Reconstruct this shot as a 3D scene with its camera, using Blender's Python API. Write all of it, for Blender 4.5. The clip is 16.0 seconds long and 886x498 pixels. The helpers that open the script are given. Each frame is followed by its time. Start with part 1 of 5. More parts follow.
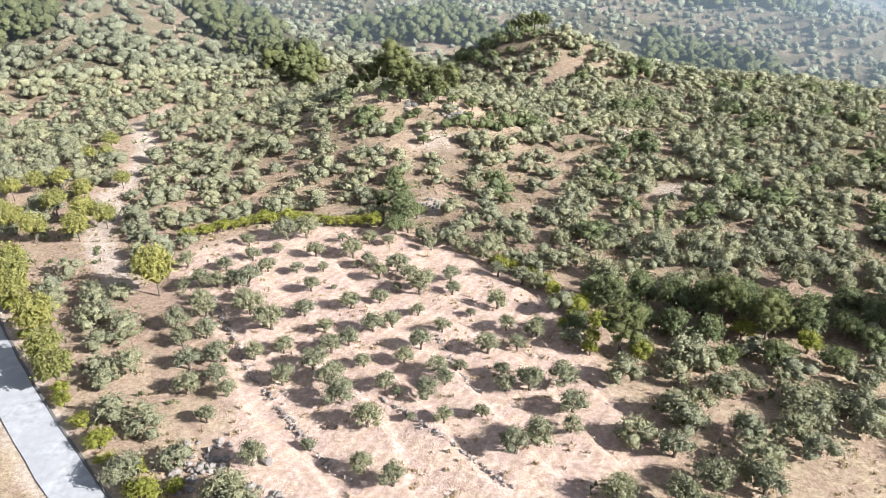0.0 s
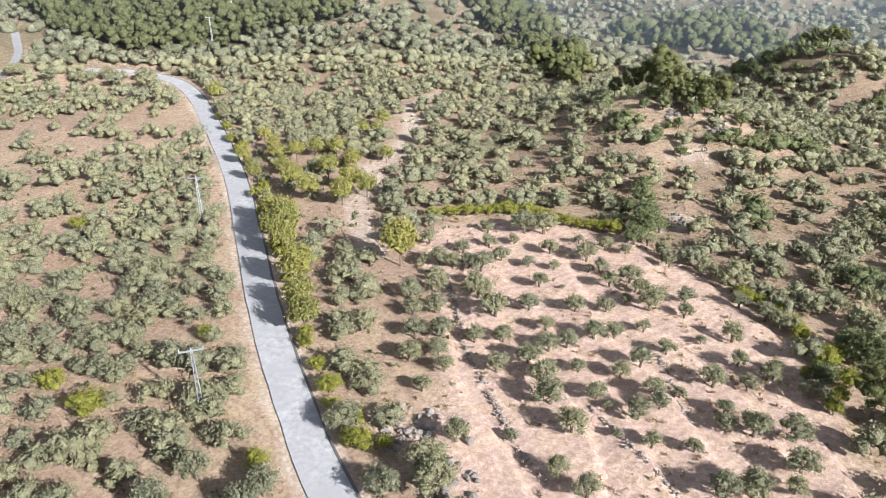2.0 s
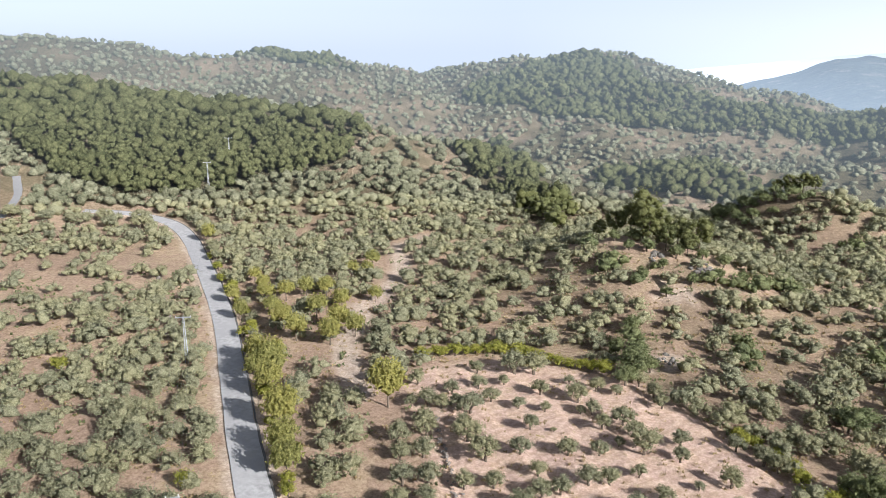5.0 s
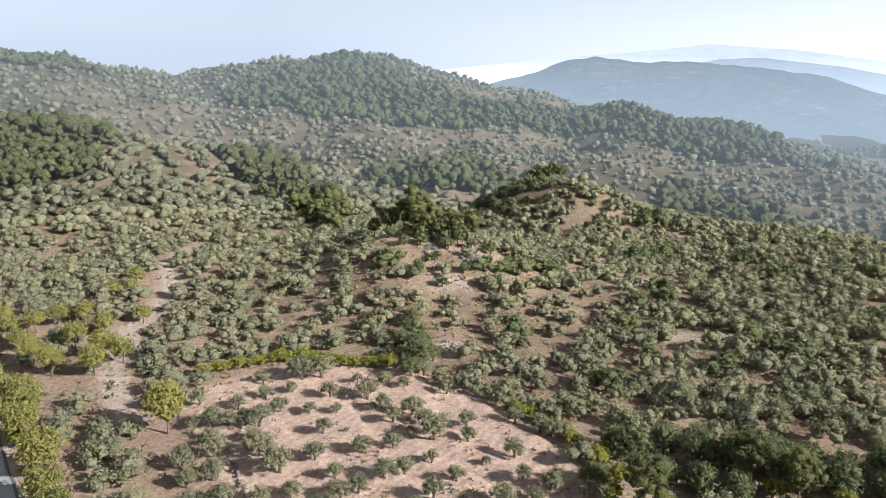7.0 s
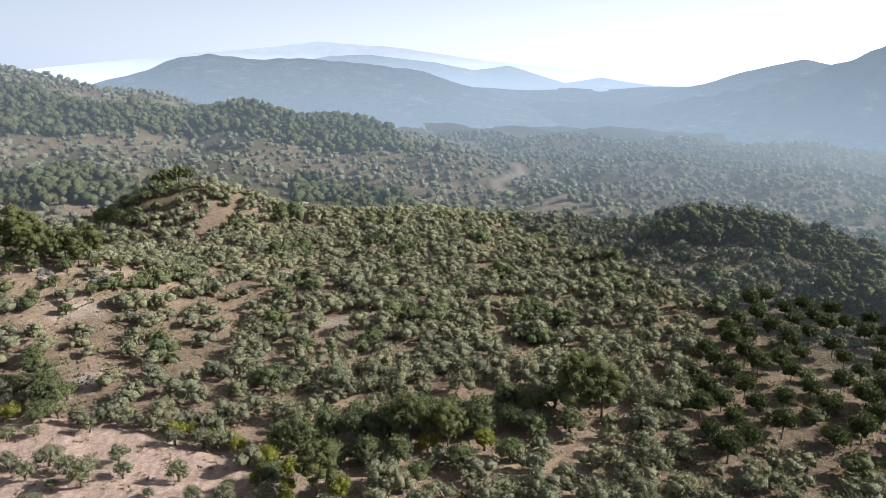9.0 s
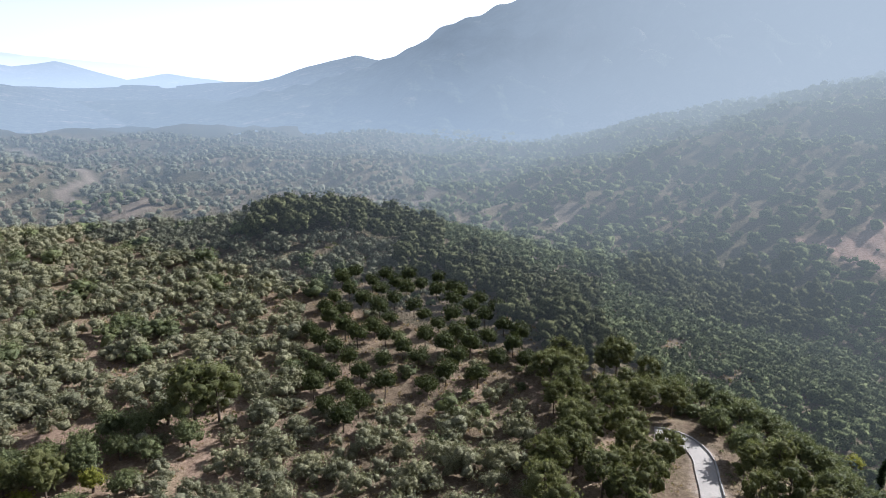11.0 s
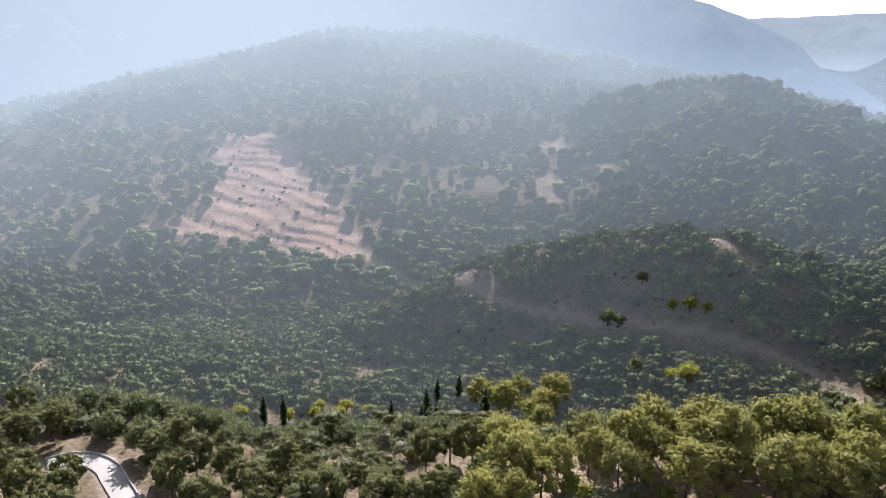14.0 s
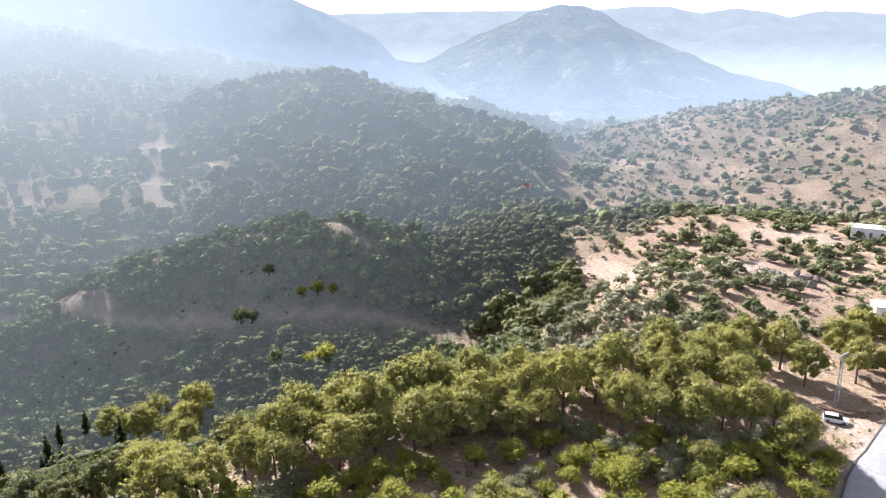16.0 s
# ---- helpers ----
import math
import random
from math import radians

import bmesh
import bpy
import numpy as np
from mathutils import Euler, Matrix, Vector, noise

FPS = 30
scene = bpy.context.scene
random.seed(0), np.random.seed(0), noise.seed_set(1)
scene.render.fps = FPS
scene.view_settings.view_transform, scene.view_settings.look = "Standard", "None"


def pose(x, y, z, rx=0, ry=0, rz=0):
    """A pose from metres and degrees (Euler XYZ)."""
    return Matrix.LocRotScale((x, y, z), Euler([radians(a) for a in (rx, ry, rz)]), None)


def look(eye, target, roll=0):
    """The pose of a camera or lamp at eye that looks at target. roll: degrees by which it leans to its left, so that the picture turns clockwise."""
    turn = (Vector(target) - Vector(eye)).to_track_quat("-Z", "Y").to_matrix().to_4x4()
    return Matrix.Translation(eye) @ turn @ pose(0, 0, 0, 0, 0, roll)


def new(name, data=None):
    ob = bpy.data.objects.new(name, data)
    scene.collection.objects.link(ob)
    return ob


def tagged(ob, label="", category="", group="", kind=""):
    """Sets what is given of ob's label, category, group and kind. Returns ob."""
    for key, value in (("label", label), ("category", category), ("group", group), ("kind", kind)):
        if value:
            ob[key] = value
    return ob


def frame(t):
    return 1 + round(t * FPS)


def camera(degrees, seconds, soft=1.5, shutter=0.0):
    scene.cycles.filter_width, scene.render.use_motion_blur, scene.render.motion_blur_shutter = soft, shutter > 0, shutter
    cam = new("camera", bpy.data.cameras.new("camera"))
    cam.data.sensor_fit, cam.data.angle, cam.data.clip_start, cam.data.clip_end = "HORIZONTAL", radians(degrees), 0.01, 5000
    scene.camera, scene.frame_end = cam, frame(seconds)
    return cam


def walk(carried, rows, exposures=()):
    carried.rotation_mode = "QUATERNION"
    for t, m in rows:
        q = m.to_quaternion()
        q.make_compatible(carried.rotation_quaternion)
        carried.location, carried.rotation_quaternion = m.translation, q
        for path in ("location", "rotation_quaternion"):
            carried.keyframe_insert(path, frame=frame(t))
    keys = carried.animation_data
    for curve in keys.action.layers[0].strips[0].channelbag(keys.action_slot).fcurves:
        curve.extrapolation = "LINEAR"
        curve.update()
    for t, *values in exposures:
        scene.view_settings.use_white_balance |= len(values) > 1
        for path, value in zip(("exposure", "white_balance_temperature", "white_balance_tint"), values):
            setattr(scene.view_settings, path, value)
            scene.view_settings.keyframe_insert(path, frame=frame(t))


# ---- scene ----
# ---- camera and path: it hovers and turns ----
cam = camera(63.5, 16.0, soft=0.65)
EYE_Z = 66.0
ROWS = [
    (0.0, 0.00, -26.39, -0.48), (0.5, 9.98, -26.38, -0.31), (1.0, 16.85, -26.36, -0.15), (1.5, 18.81, -26.38, -0.03),
    (2.0, 20.69, -26.39, 0.00), (2.5, 21.78, -25.99, 0.10), (2.8, 21.85, -23.80, 0.17), (3.0, 21.81, -21.97, 0.23), (3.2, 21.82, -21.20, 0.25),
    (4.2, 21.60, -16.60, 0.35), (5.3, 18.33, -15.09, 0.40), (5.5, 17.06, -15.08, 0.38), (6.0, 13.07, -15.06, 0.40),
    (6.5, 7.71, -15.04, 0.40), (7.0, 1.49, -15.05, 0.38), (7.5, -5.00, -15.06, 0.36), (8.0, -12.05, -15.07, 0.31),
    (8.5, -19.65, -15.12, 0.22), (9.0, -27.65, -15.12, 0.20), (9.2, -30.93, -15.18, 0.20), (10.2, -47.20, -15.22, 0.40),
    (11.3, -65.48, -15.26, 0.58), (11.5, -68.87, -15.27, 0.56), (12.0, -77.26, -15.28, 0.55), (12.5, -85.68, -15.31, 0.48),
    (13.0, -94.09, -15.37, 0.32), (13.5, -102.50, -15.45, 0.24), (14.0, -110.83, -15.53, 0.16), (14.5, -119.21, -15.63, 0.10),
    (15.0, -127.60, -15.75, 0.00), (15.5, -135.98, -15.87, -0.04), (16.0, -141.45, -15.93, -0.04),
]
walk(cam, [(t, pose(0, 0, EYE_Z, 0, 0, yaw) @ pose(0, 0, 0, 90 + pitch) @ pose(0, 0, 0, 0, 0, roll)) for t, yaw, pitch, roll in ROWS],
     exposures=[(0.0, 1.6, 5650, 11), (1.0, 1.45, 5700, 12), (3.0, 1.35, 5750, 13), (5.5, 1.0, 5850, 12), (7.5, 0.88, 5850, 12), (9.0, 0.75, 5780, 12), (11.5, 0.88, 5550, 15),
                (12.5, 1.25, 5500, 14), (13.0, 1.4, 5600, 22), (13.5, 1.5, 5550, 56), (14.0, 1.27, 5750, 18), (14.5, 1.36, 5700, 14), (16.0, 1.78, 5800, 18)])

# ---- daylight: a low late sun over the valley ----
SUN_AZ, SUN_EL = -112.0, 27.5
GLARE_AZ = -96.0  # bearing where the painted haze is brightest
world = bpy.data.worlds.new("world")
scene.world = world
world.use_nodes = True
wn = world.node_tree
sky = wn.nodes.new("ShaderNodeTexSky")
sky.sky_type, sky.sun_disc = "NISHITA", False
sky.sun_elevation, sky.sun_rotation = radians(SUN_EL), radians(-SUN_AZ)
sky.air_density, sky.dust_density, sky.ozone_density, sky.altitude = 0.9, 0.5, 2.0, 300
pale = wn.nodes.new("ShaderNodeHueSaturation")
pale.inputs["Saturation"].default_value = 0.32
wn.links.new(sky.outputs["Color"], pale.inputs["Color"])
# white haze low over the horizon
direction = wn.nodes.new("ShaderNodeSeparateXYZ")
wn.links.new(wn.nodes.new("ShaderNodeTexCoord").outputs["Generated"], direction.inputs[0])
low = wn.nodes.new("ShaderNodeMapRange")
low.inputs["From Min"].default_value, low.inputs["From Max"].default_value, low.inputs["To Max"].default_value = 0.17, 0.0, 0.95
wn.links.new(direction.outputs[2], low.inputs["Value"])
haze = wn.nodes.new("ShaderNodeMix")
haze.data_type = "RGBA"
toward = wn.nodes.new("ShaderNodeVectorMath")
toward.operation = "DOT_PRODUCT"
wn.links.new(direction.inputs[0].links[0].from_socket, toward.inputs[0])
toward.inputs[1].default_value = (math.sin(radians(-SUN_AZ)), math.cos(radians(SUN_AZ)), 0)
side = wn.nodes.new("ShaderNodeMapRange")
side.inputs["From Min"].default_value, side.inputs["From Max"].default_value = -0.6, 0.5
wn.links.new(toward.outputs["Value"], side.inputs["Value"])
white = wn.nodes.new("ShaderNodeMix")
white.data_type = "RGBA"
white.inputs[6].default_value, white.inputs[7].default_value = (5.3, 5.8, 6.5, 1), (11.5, 11.7, 11.9, 1)
wn.links.new(side.outputs["Result"], white.inputs[0])
wn.links.new(white.outputs[2], haze.inputs[7])
wn.links.new(low.outputs["Result"], haze.inputs[0])
wn.links.new(pale.outputs["Color"], haze.inputs[6])
wn.links.new(haze.outputs[2], wn.nodes["Background"].inputs["Color"])
wn.nodes["Background"].inputs["Strength"].default_value = 0.068
sun = new("sun", bpy.data.lights.new("sun", "SUN"))
sun.data.energy, sun.data.angle, sun.data.color = 5.0, radians(0.6), (1.0, 0.95, 0.87)
sun.matrix_world = look((math.sin(radians(-SUN_AZ)) * 500, math.cos(radians(SUN_AZ)) * 500, 500 * math.tan(radians(SUN_EL))), (0, 0, 0))


def polar(az, d):
    """x and y of a place d metres from the origin, az degrees to the left of north."""
    return -d * np.sin(np.radians(az)), d * np.cos(np.radians(az))


def waves(x, y, size, seed):
    """Soft rolling relief between about -1 and 1."""
    total = 0.0
    for k in range(6):
        a = seed * 1.7 + k * 2.399
        w = 2 * math.pi / (size * (0.55 + 0.23 * k))
        total = total + np.sin(w * (x * math.cos(a) + y * math.sin(a)) + seed * 3.1 + k * 1.3)
    return total / 3.0


RIDGES = []


def ridge(slope, *crest, soft=20.0):
    """A crest line through places (az, distance, height), with flanks that fall by slope and a top rounded over soft metres."""
    RIDGES.append((slope, soft, [(*polar(a, d), z) for a, d, z in crest]))


# the pine-clad spur and the long hill behind it
ridge(0.30, (62, 470, 50), (45, 450, 42), (33, 430, 33), (27, 420, 23), (20, 395, 8), (15, 360, 0), (10, 315, -2))
ridge(0.25, (75, 900, 100), (58, 900, 94), (43, 850, 70), (38, 800, 58), (34, 820, 60), (30.5, 850, 66), (25.5, 850, 46), (21.7, 850, 27))
# the round hill and its long shoulder down to the valley
ridge(0.26, (18, 900, 36), (16, 900, 52), (13.6, 900, 65), (9, 900, 67), (5.8, 900, 60), (3, 880, 40), (-1.3, 850, 26), (-4, 830, 15), (-8, 800, 8), (-12, 780, 12), (-15.5, 740, 8), (-19.4, 700, -4), (-21.5, 680, -11), (-25.5, 650, -19))
ridge(0.22, (10, 570, -10), (2, 550, -9), (-6, 560, -14), (-13, 560, -26))
# the two knolls at the edge of the groves
ridge(0.5, (10, 224, 3), (7.5, 218, 8), (4.5, 215, 13), (1, 212, 11), (-2, 208, 6), (-5, 206, 1), soft=10)
ridge(0.85, (-4.4, 304, 8), (-6.3, 302, 15.5), (-8.4, 300, 17), (-11, 299, 12), (-14, 296, 5), (-19, 290, -2), soft=9)
# the wooded ridge above the valley
ridge(0.32, (-40, 275, -3), (-45, 265, 2), (-49.5, 258, 8), (-55, 248, 3), (-62, 215, -3), (-70, 180, -5))
# the far side of the valley
ridge(0.42, (-72, 480, -22), (-75.6, 520, -9), (-81.4, 580, 8), (-84.5, 610, 22), (-86.3, 630, 28), (-88.5, 650, 25), (-91.6, 690, 17), (-94, 730, 22))
ridge(0.25, (-95, 800, 50), (-99, 800, 72), (-103, 800, 84), (-112, 820, 84), (-119, 800, 64), (-128, 760, 46))
ridge(0.36, (-122, 620, 20), (-126.2, 580, 30), (-129.2, 570, 40), (-132.2, 560, 42), (-135.1, 550, 35), (-138.6, 530, 19), (-142.2, 510, 5), (-146.7, 480, -9), (-151.2, 450, -16))
ridge(0.78, (-104.4, 250, -31), (-108.3, 255, -26), (-112.1, 262, -20), (-114, 262, -14.5), (-119, 260, -6), (-124.4, 256, 0), (-129.5, 253, 5), (-133.6, 247, 5.5), (-137.4, 238, 1.5), (-141.3, 225, -8), (-145, 212, -14), soft=9)
# the dry slopes beyond the head of the valley
ridge(0.20, (-200, 800, 70), (-185, 760, 58), (-173, 700, 30), (-167, 680, 3), (-161, 620, -14))
ridge(0.24, (-190, 300, 6), (-172, 290, 2), (-164, 285, 2), (-157, 260, -3), (-150, 235, -8))

RIM_AZ = [-180, -165, -150, -140, -120, -95, -75, -60, -40, -10, 20, 60, 120, 180]
RIM_D = [290, 240, 150, 118, 95, 100, 145, 195, 280, 300, 320, 520, 400, 290]


def near_line(x, y, pts):
    """Distance to a polyline of (x, y, value) and the value at the nearest place."""
    best = np.full(np.shape(x), 1e9)
    val = np.zeros(np.shape(x))
    for (x0, y0, z0), (x1, y1, z1) in zip(pts, pts[1:]):
        dx, dy = x1 - x0, y1 - y0
        f = np.clip(((x - x0) * dx + (y - y0) * dy) / (dx * dx + dy * dy), 0, 1)
        d = np.hypot(x - x0 - f * dx, y - y0 - f * dy)
        val = np.where(d < best, z0 + f * (z1 - z0), val)
        best = np.minimum(best, d)
    return best, val


def height(x, y):
    """Height of the land."""
    x, y = np.asarray(x, float), np.asarray(y, float)
    d = np.hypot(x, y)
    az = np.degrees(np.arctan2(-x, y))
    rim = np.interp(az, RIM_AZ, RIM_D)
    past = d - rim
    drop = (34 + 13 * np.clip((-az - 75) / 20, 0, 1) * np.clip((az + 152) / 10, 0, 1)) / (1 + np.exp(-np.clip((past - 48) / 13, -30, 30)))
    z = -drop - 70 / (1 + np.exp(-np.clip((d - 1350) / 110, -30, 30)))
    z = z + waves(x, y, 70, 1) * 1.0 * np.clip(d / 150 - 0.2, 0, 1.5)
    soft = 4.0
    for slope, rnd, pts in RIDGES:
        r = np.full(x.shape, -1e3)
        for (x0, y0, z0), (x1, y1, z1) in zip(pts, pts[1:]):
            dx, dy = x1 - x0, y1 - y0
            f = np.clip(((x - x0) * dx + (y - y0) * dy) / (dx * dx + dy * dy), 0, 1)
            q = np.hypot(x - x0 - f * dx, y - y0 - f * dy)
            r = np.maximum(r, z0 + f * (z1 - z0) - slope * (np.sqrt(q * q + rnd * rnd) - rnd))
        z = np.where(z > r, z, r) + soft * np.log1p(np.exp(-np.abs(z - r) / soft))
    far = np.clip((d - 250) / 300, 0, 1)
    z = z + far * (4.5 * waves(x, y, 130, 4) + 1.6 * waves(x, y, 45, 7))
    return z


# ---- materials ----
def material(name):
    m = bpy.data.materials.new(name)
    m.use_nodes = True
    m.node_tree.nodes.clear()
    return m, m.node_tree.nodes, m.node_tree.links


def noise_node(n, l, scale, detail=3.0, vec=None, rough=0.6):
    t = n.new("ShaderNodeTexNoise")
    t.inputs["Scale"].default_value, t.inputs["Detail"].default_value, t.inputs["Roughness"].default_value = scale, detail, rough
    if vec is not None:
        l.new(vec, t.inputs["Vector"])
    return t.outputs["Fac"]


def ramp(n, l, fac, lo, hi):
    r = n.new("ShaderNodeMapRange")
    r.inputs["From Min"].default_value, r.inputs["From Max"].default_value = lo, hi
    l.new(fac, r.inputs["Value"])
    return r.outputs["Result"]


def mix(n, l, fac, a, b, kind="MIX"):
    m = n.new("ShaderNodeMix")
    m.data_type, m.blend_type = "RGBA", kind
    for value, slot in ((fac, m.inputs[0]), (a, m.inputs[6]), (b, m.inputs[7])):
        if hasattr(value, "is_linked"):
            l.new(value, slot)
        elif isinstance(value, tuple):
            slot.default_value = (*value, 1)
        else:
            slot.default_value = value
    return m.outputs[2]


def bump(n, l, fac, strength, distance):
    b = n.new("ShaderNodeBump")
    b.inputs["Strength"].default_value, b.inputs["Distance"].default_value = strength, distance
    l.new(fac, b.inputs["Height"])
    return b.outputs["Normal"]


def surface(n, l, colour, rough=0.9, normal=None, metal=0.0, spec=0.3):
    p, o = n.new("ShaderNodeBsdfPrincipled"), n.new("ShaderNodeOutputMaterial")
    if isinstance(colour, tuple):
        p.inputs["Base Color"].default_value = (*colour, 1)
    else:
        l.new(colour, p.inputs["Base Color"])
    p.inputs["Roughness"].default_value, p.inputs["Metallic"].default_value = rough, metal
    p.inputs["Specular IOR Level"].default_value = spec
    if normal is not None:
        l.new(normal, p.inputs["Normal"])
    l.new(p.outputs[0], o.inputs["Surface"])
    return p


def where(n):
    return n.new("ShaderNodeNewGeometry").outputs["Position"]


def plain(name, colour, rough=0.8, grain=6.0, amount=0.25, metal=0.0, relief=0.02):
    """A surface of one material with two scales of mottling."""
    m, n, l = material(name)
    v = n.new("ShaderNodeTexCoord").outputs["Object"]
    a = ramp(n, l, noise_node(n, l, grain, 4, v), 0.3, 0.7)
    b = ramp(n, l, noise_node(n, l, grain * 0.13, 2, v), 0.35, 0.65)
    c = mix(n, l, a, tuple(k * (1 - amount) for k in colour), tuple(min(1, k * (1 + amount * 0.6)) for k in colour))
    c = mix(n, l, b, c, tuple(k * (1 - amount * 0.5) for k in colour))
    surface(n, l, c, rough, bump(n, l, a, 0.5, relief), metal)
    return m


def ground_material():
    m, n, l = material("dry_ground")
    v = where(n)
    grit = ramp(n, l, noise_node(n, l, 1.5, 6, v, 0.85), 0.40, 0.60)
    fine = ramp(n, l, noise_node(n, l, 0.75, 5, v, 0.75), 0.34, 0.66)
    mid = ramp(n, l, noise_node(n, l, 0.22, 6, v, 0.75), 0.42, 0.58)
    wide = ramp(n, l, noise_node(n, l, 0.021, 3, v), 0.38, 0.62)
    att = n.new("ShaderNodeAttribute")
    att.attribute_name = "soil"
    sep = n.new("ShaderNodeSeparateColor")
    l.new(att.outputs["Color"], sep.inputs["Color"])
    tilled, pale, scrub = sep.outputs[0], sep.outputs[1], sep.outputs[2]
    straw = mix(n, l, fine, (0.36, 0.27, 0.165), (0.50, 0.39, 0.255))
    earth = mix(n, l, fine, (0.31, 0.215, 0.145), (0.44, 0.315, 0.225))
    base = mix(n, l, mid, earth, straw)
    base = mix(n, l, wide, base, mix(n, l, fine, (0.28, 0.195, 0.135), (0.40, 0.285, 0.205)))
    field = mix(n, l, fine, (0.47, 0.325, 0.25), (0.60, 0.44, 0.355))
    field = mix(n, l, mid, field, mix(n, l, fine, (0.50, 0.35, 0.24), (0.64, 0.48, 0.355)))
    # faint plough lines along the slope
    furrow = n.new("ShaderNodeTexWave")
    furrow.inputs["Scale"].default_value, furrow.inputs["Distortion"].default_value = 0.16, 7.0
    furrow.inputs["Detail"].default_value, furrow.inputs["Detail Scale"].default_value = 3.0, 0.5
    turn = n.new("ShaderNodeVectorRotate")
    turn.rotation_type = "Z_AXIS"
    turn.inputs["Angle"].default_value = radians(34)
    l.new(v, turn.inputs["Vector"])
    l.new(turn.outputs["Vector"], furrow.inputs["Vector"])
    field = mix(n, l, 0.22, field, mix(n, l, furrow.outputs["Fac"], (0.40, 0.27, 0.20), (0.68, 0.51, 0.41)))
    base = mix(n, l, tilled, base, field)
    # dark scrub ground; the mask also carries shade put into the colour
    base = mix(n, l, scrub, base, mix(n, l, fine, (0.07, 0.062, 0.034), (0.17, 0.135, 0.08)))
    base = mix(n, l, pale, base, mix(n, l, fine, (0.50, 0.41, 0.33), (0.66, 0.56, 0.46)))
    clod = noise_node(n, l, 0.5, 5, v, 0.7)
    base = mix(n, l, 0.8, base, mix(n, l, grit, (0.68, 0.66, 0.64), (1.05, 1.05, 1.05)), "MULTIPLY")
    base = mix(n, l, ramp(n, l, clod, 0.60, 0.70), base, mix(n, l, grit, (0.30, 0.225, 0.125), (0.44, 0.34, 0.205)))
    surface(n, l, base, 0.95, bump(n, l, grit, 0.7, 0.16), spec=0.1)
    return m


def leaf_material(name, dark, light, tree=0.35, gloss=0.55, glow=0.3):
    """Foliage: sprays differ one from another, trees differ from each other, and light shines through."""
    m, n, l = material(name)
    geo = n.new("ShaderNodeNewGeometry")
    info = n.new("ShaderNodeObjectInfo")
    att = n.new("ShaderNodeAttribute")
    att.attribute_name = "tint"
    s = n.new("ShaderNodeMath")
    s.operation = "ADD"
    l.new(info.outputs["Random"], s.inputs[0])
    l.new(att.outputs["Fac"], s.inputs[1])
    fr = n.new("ShaderNodeMath")
    fr.operation = "FRACT"
    l.new(s.outputs[0], fr.inputs[0])
    spray = mix(n, l, geo.outputs["Random Per Island"], dark, light)
    warm = tuple(k * f for k, f in zip(light, (1.25, 1.12, 0.75)))
    cool = tuple(k * f for k, f in zip(dark, (0.8, 0.9, 1.0)))
    whole = mix(n, l, fr.outputs[0], cool, warm)
    c = mix(n, l, tree, spray, whole)
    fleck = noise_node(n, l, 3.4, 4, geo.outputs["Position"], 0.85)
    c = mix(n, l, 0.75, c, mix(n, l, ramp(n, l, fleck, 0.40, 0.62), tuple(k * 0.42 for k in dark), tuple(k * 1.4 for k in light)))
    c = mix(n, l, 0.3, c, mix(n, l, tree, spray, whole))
    p = n.new("ShaderNodeBsdfPrincipled")
    l.new(bump(n, l, fleck, 1.0, 0.5), p.inputs["Normal"])
    p.inputs["Roughness"].default_value = gloss
    p.inputs["Specular IOR Level"].default_value = 0.08
    l.new(c, p.inputs["Base Color"])
    tr = n.new("ShaderNodeBsdfTranslucent")
    l.new(mix(n, l, 0.5, c, tuple(min(1, k * f * 1.25) for k, f in zip(light, (1.1, 1.12, 0.65)))), tr.inputs["Color"])
    mx, o = n.new("ShaderNodeMixShader"), n.new("ShaderNodeOutputMaterial")
    mx.inputs[0].default_value = glow
    l.new(p.outputs[0], mx.inputs[1])
    l.new(tr.outputs[0], mx.inputs[2])
    l.new(mx.outputs[0], o.inputs["Surface"])
    return m


def toward_glare(n, l, v):
    """How nearly a place lies on the glare bearing, for the painted haze: the cosine of the angle between them on the
    plan.
    """
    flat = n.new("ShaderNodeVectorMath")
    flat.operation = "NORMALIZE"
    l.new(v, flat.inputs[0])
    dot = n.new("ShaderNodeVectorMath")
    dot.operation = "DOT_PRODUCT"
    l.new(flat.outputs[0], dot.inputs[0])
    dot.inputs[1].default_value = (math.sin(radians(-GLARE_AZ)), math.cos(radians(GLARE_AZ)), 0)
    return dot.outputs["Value"]


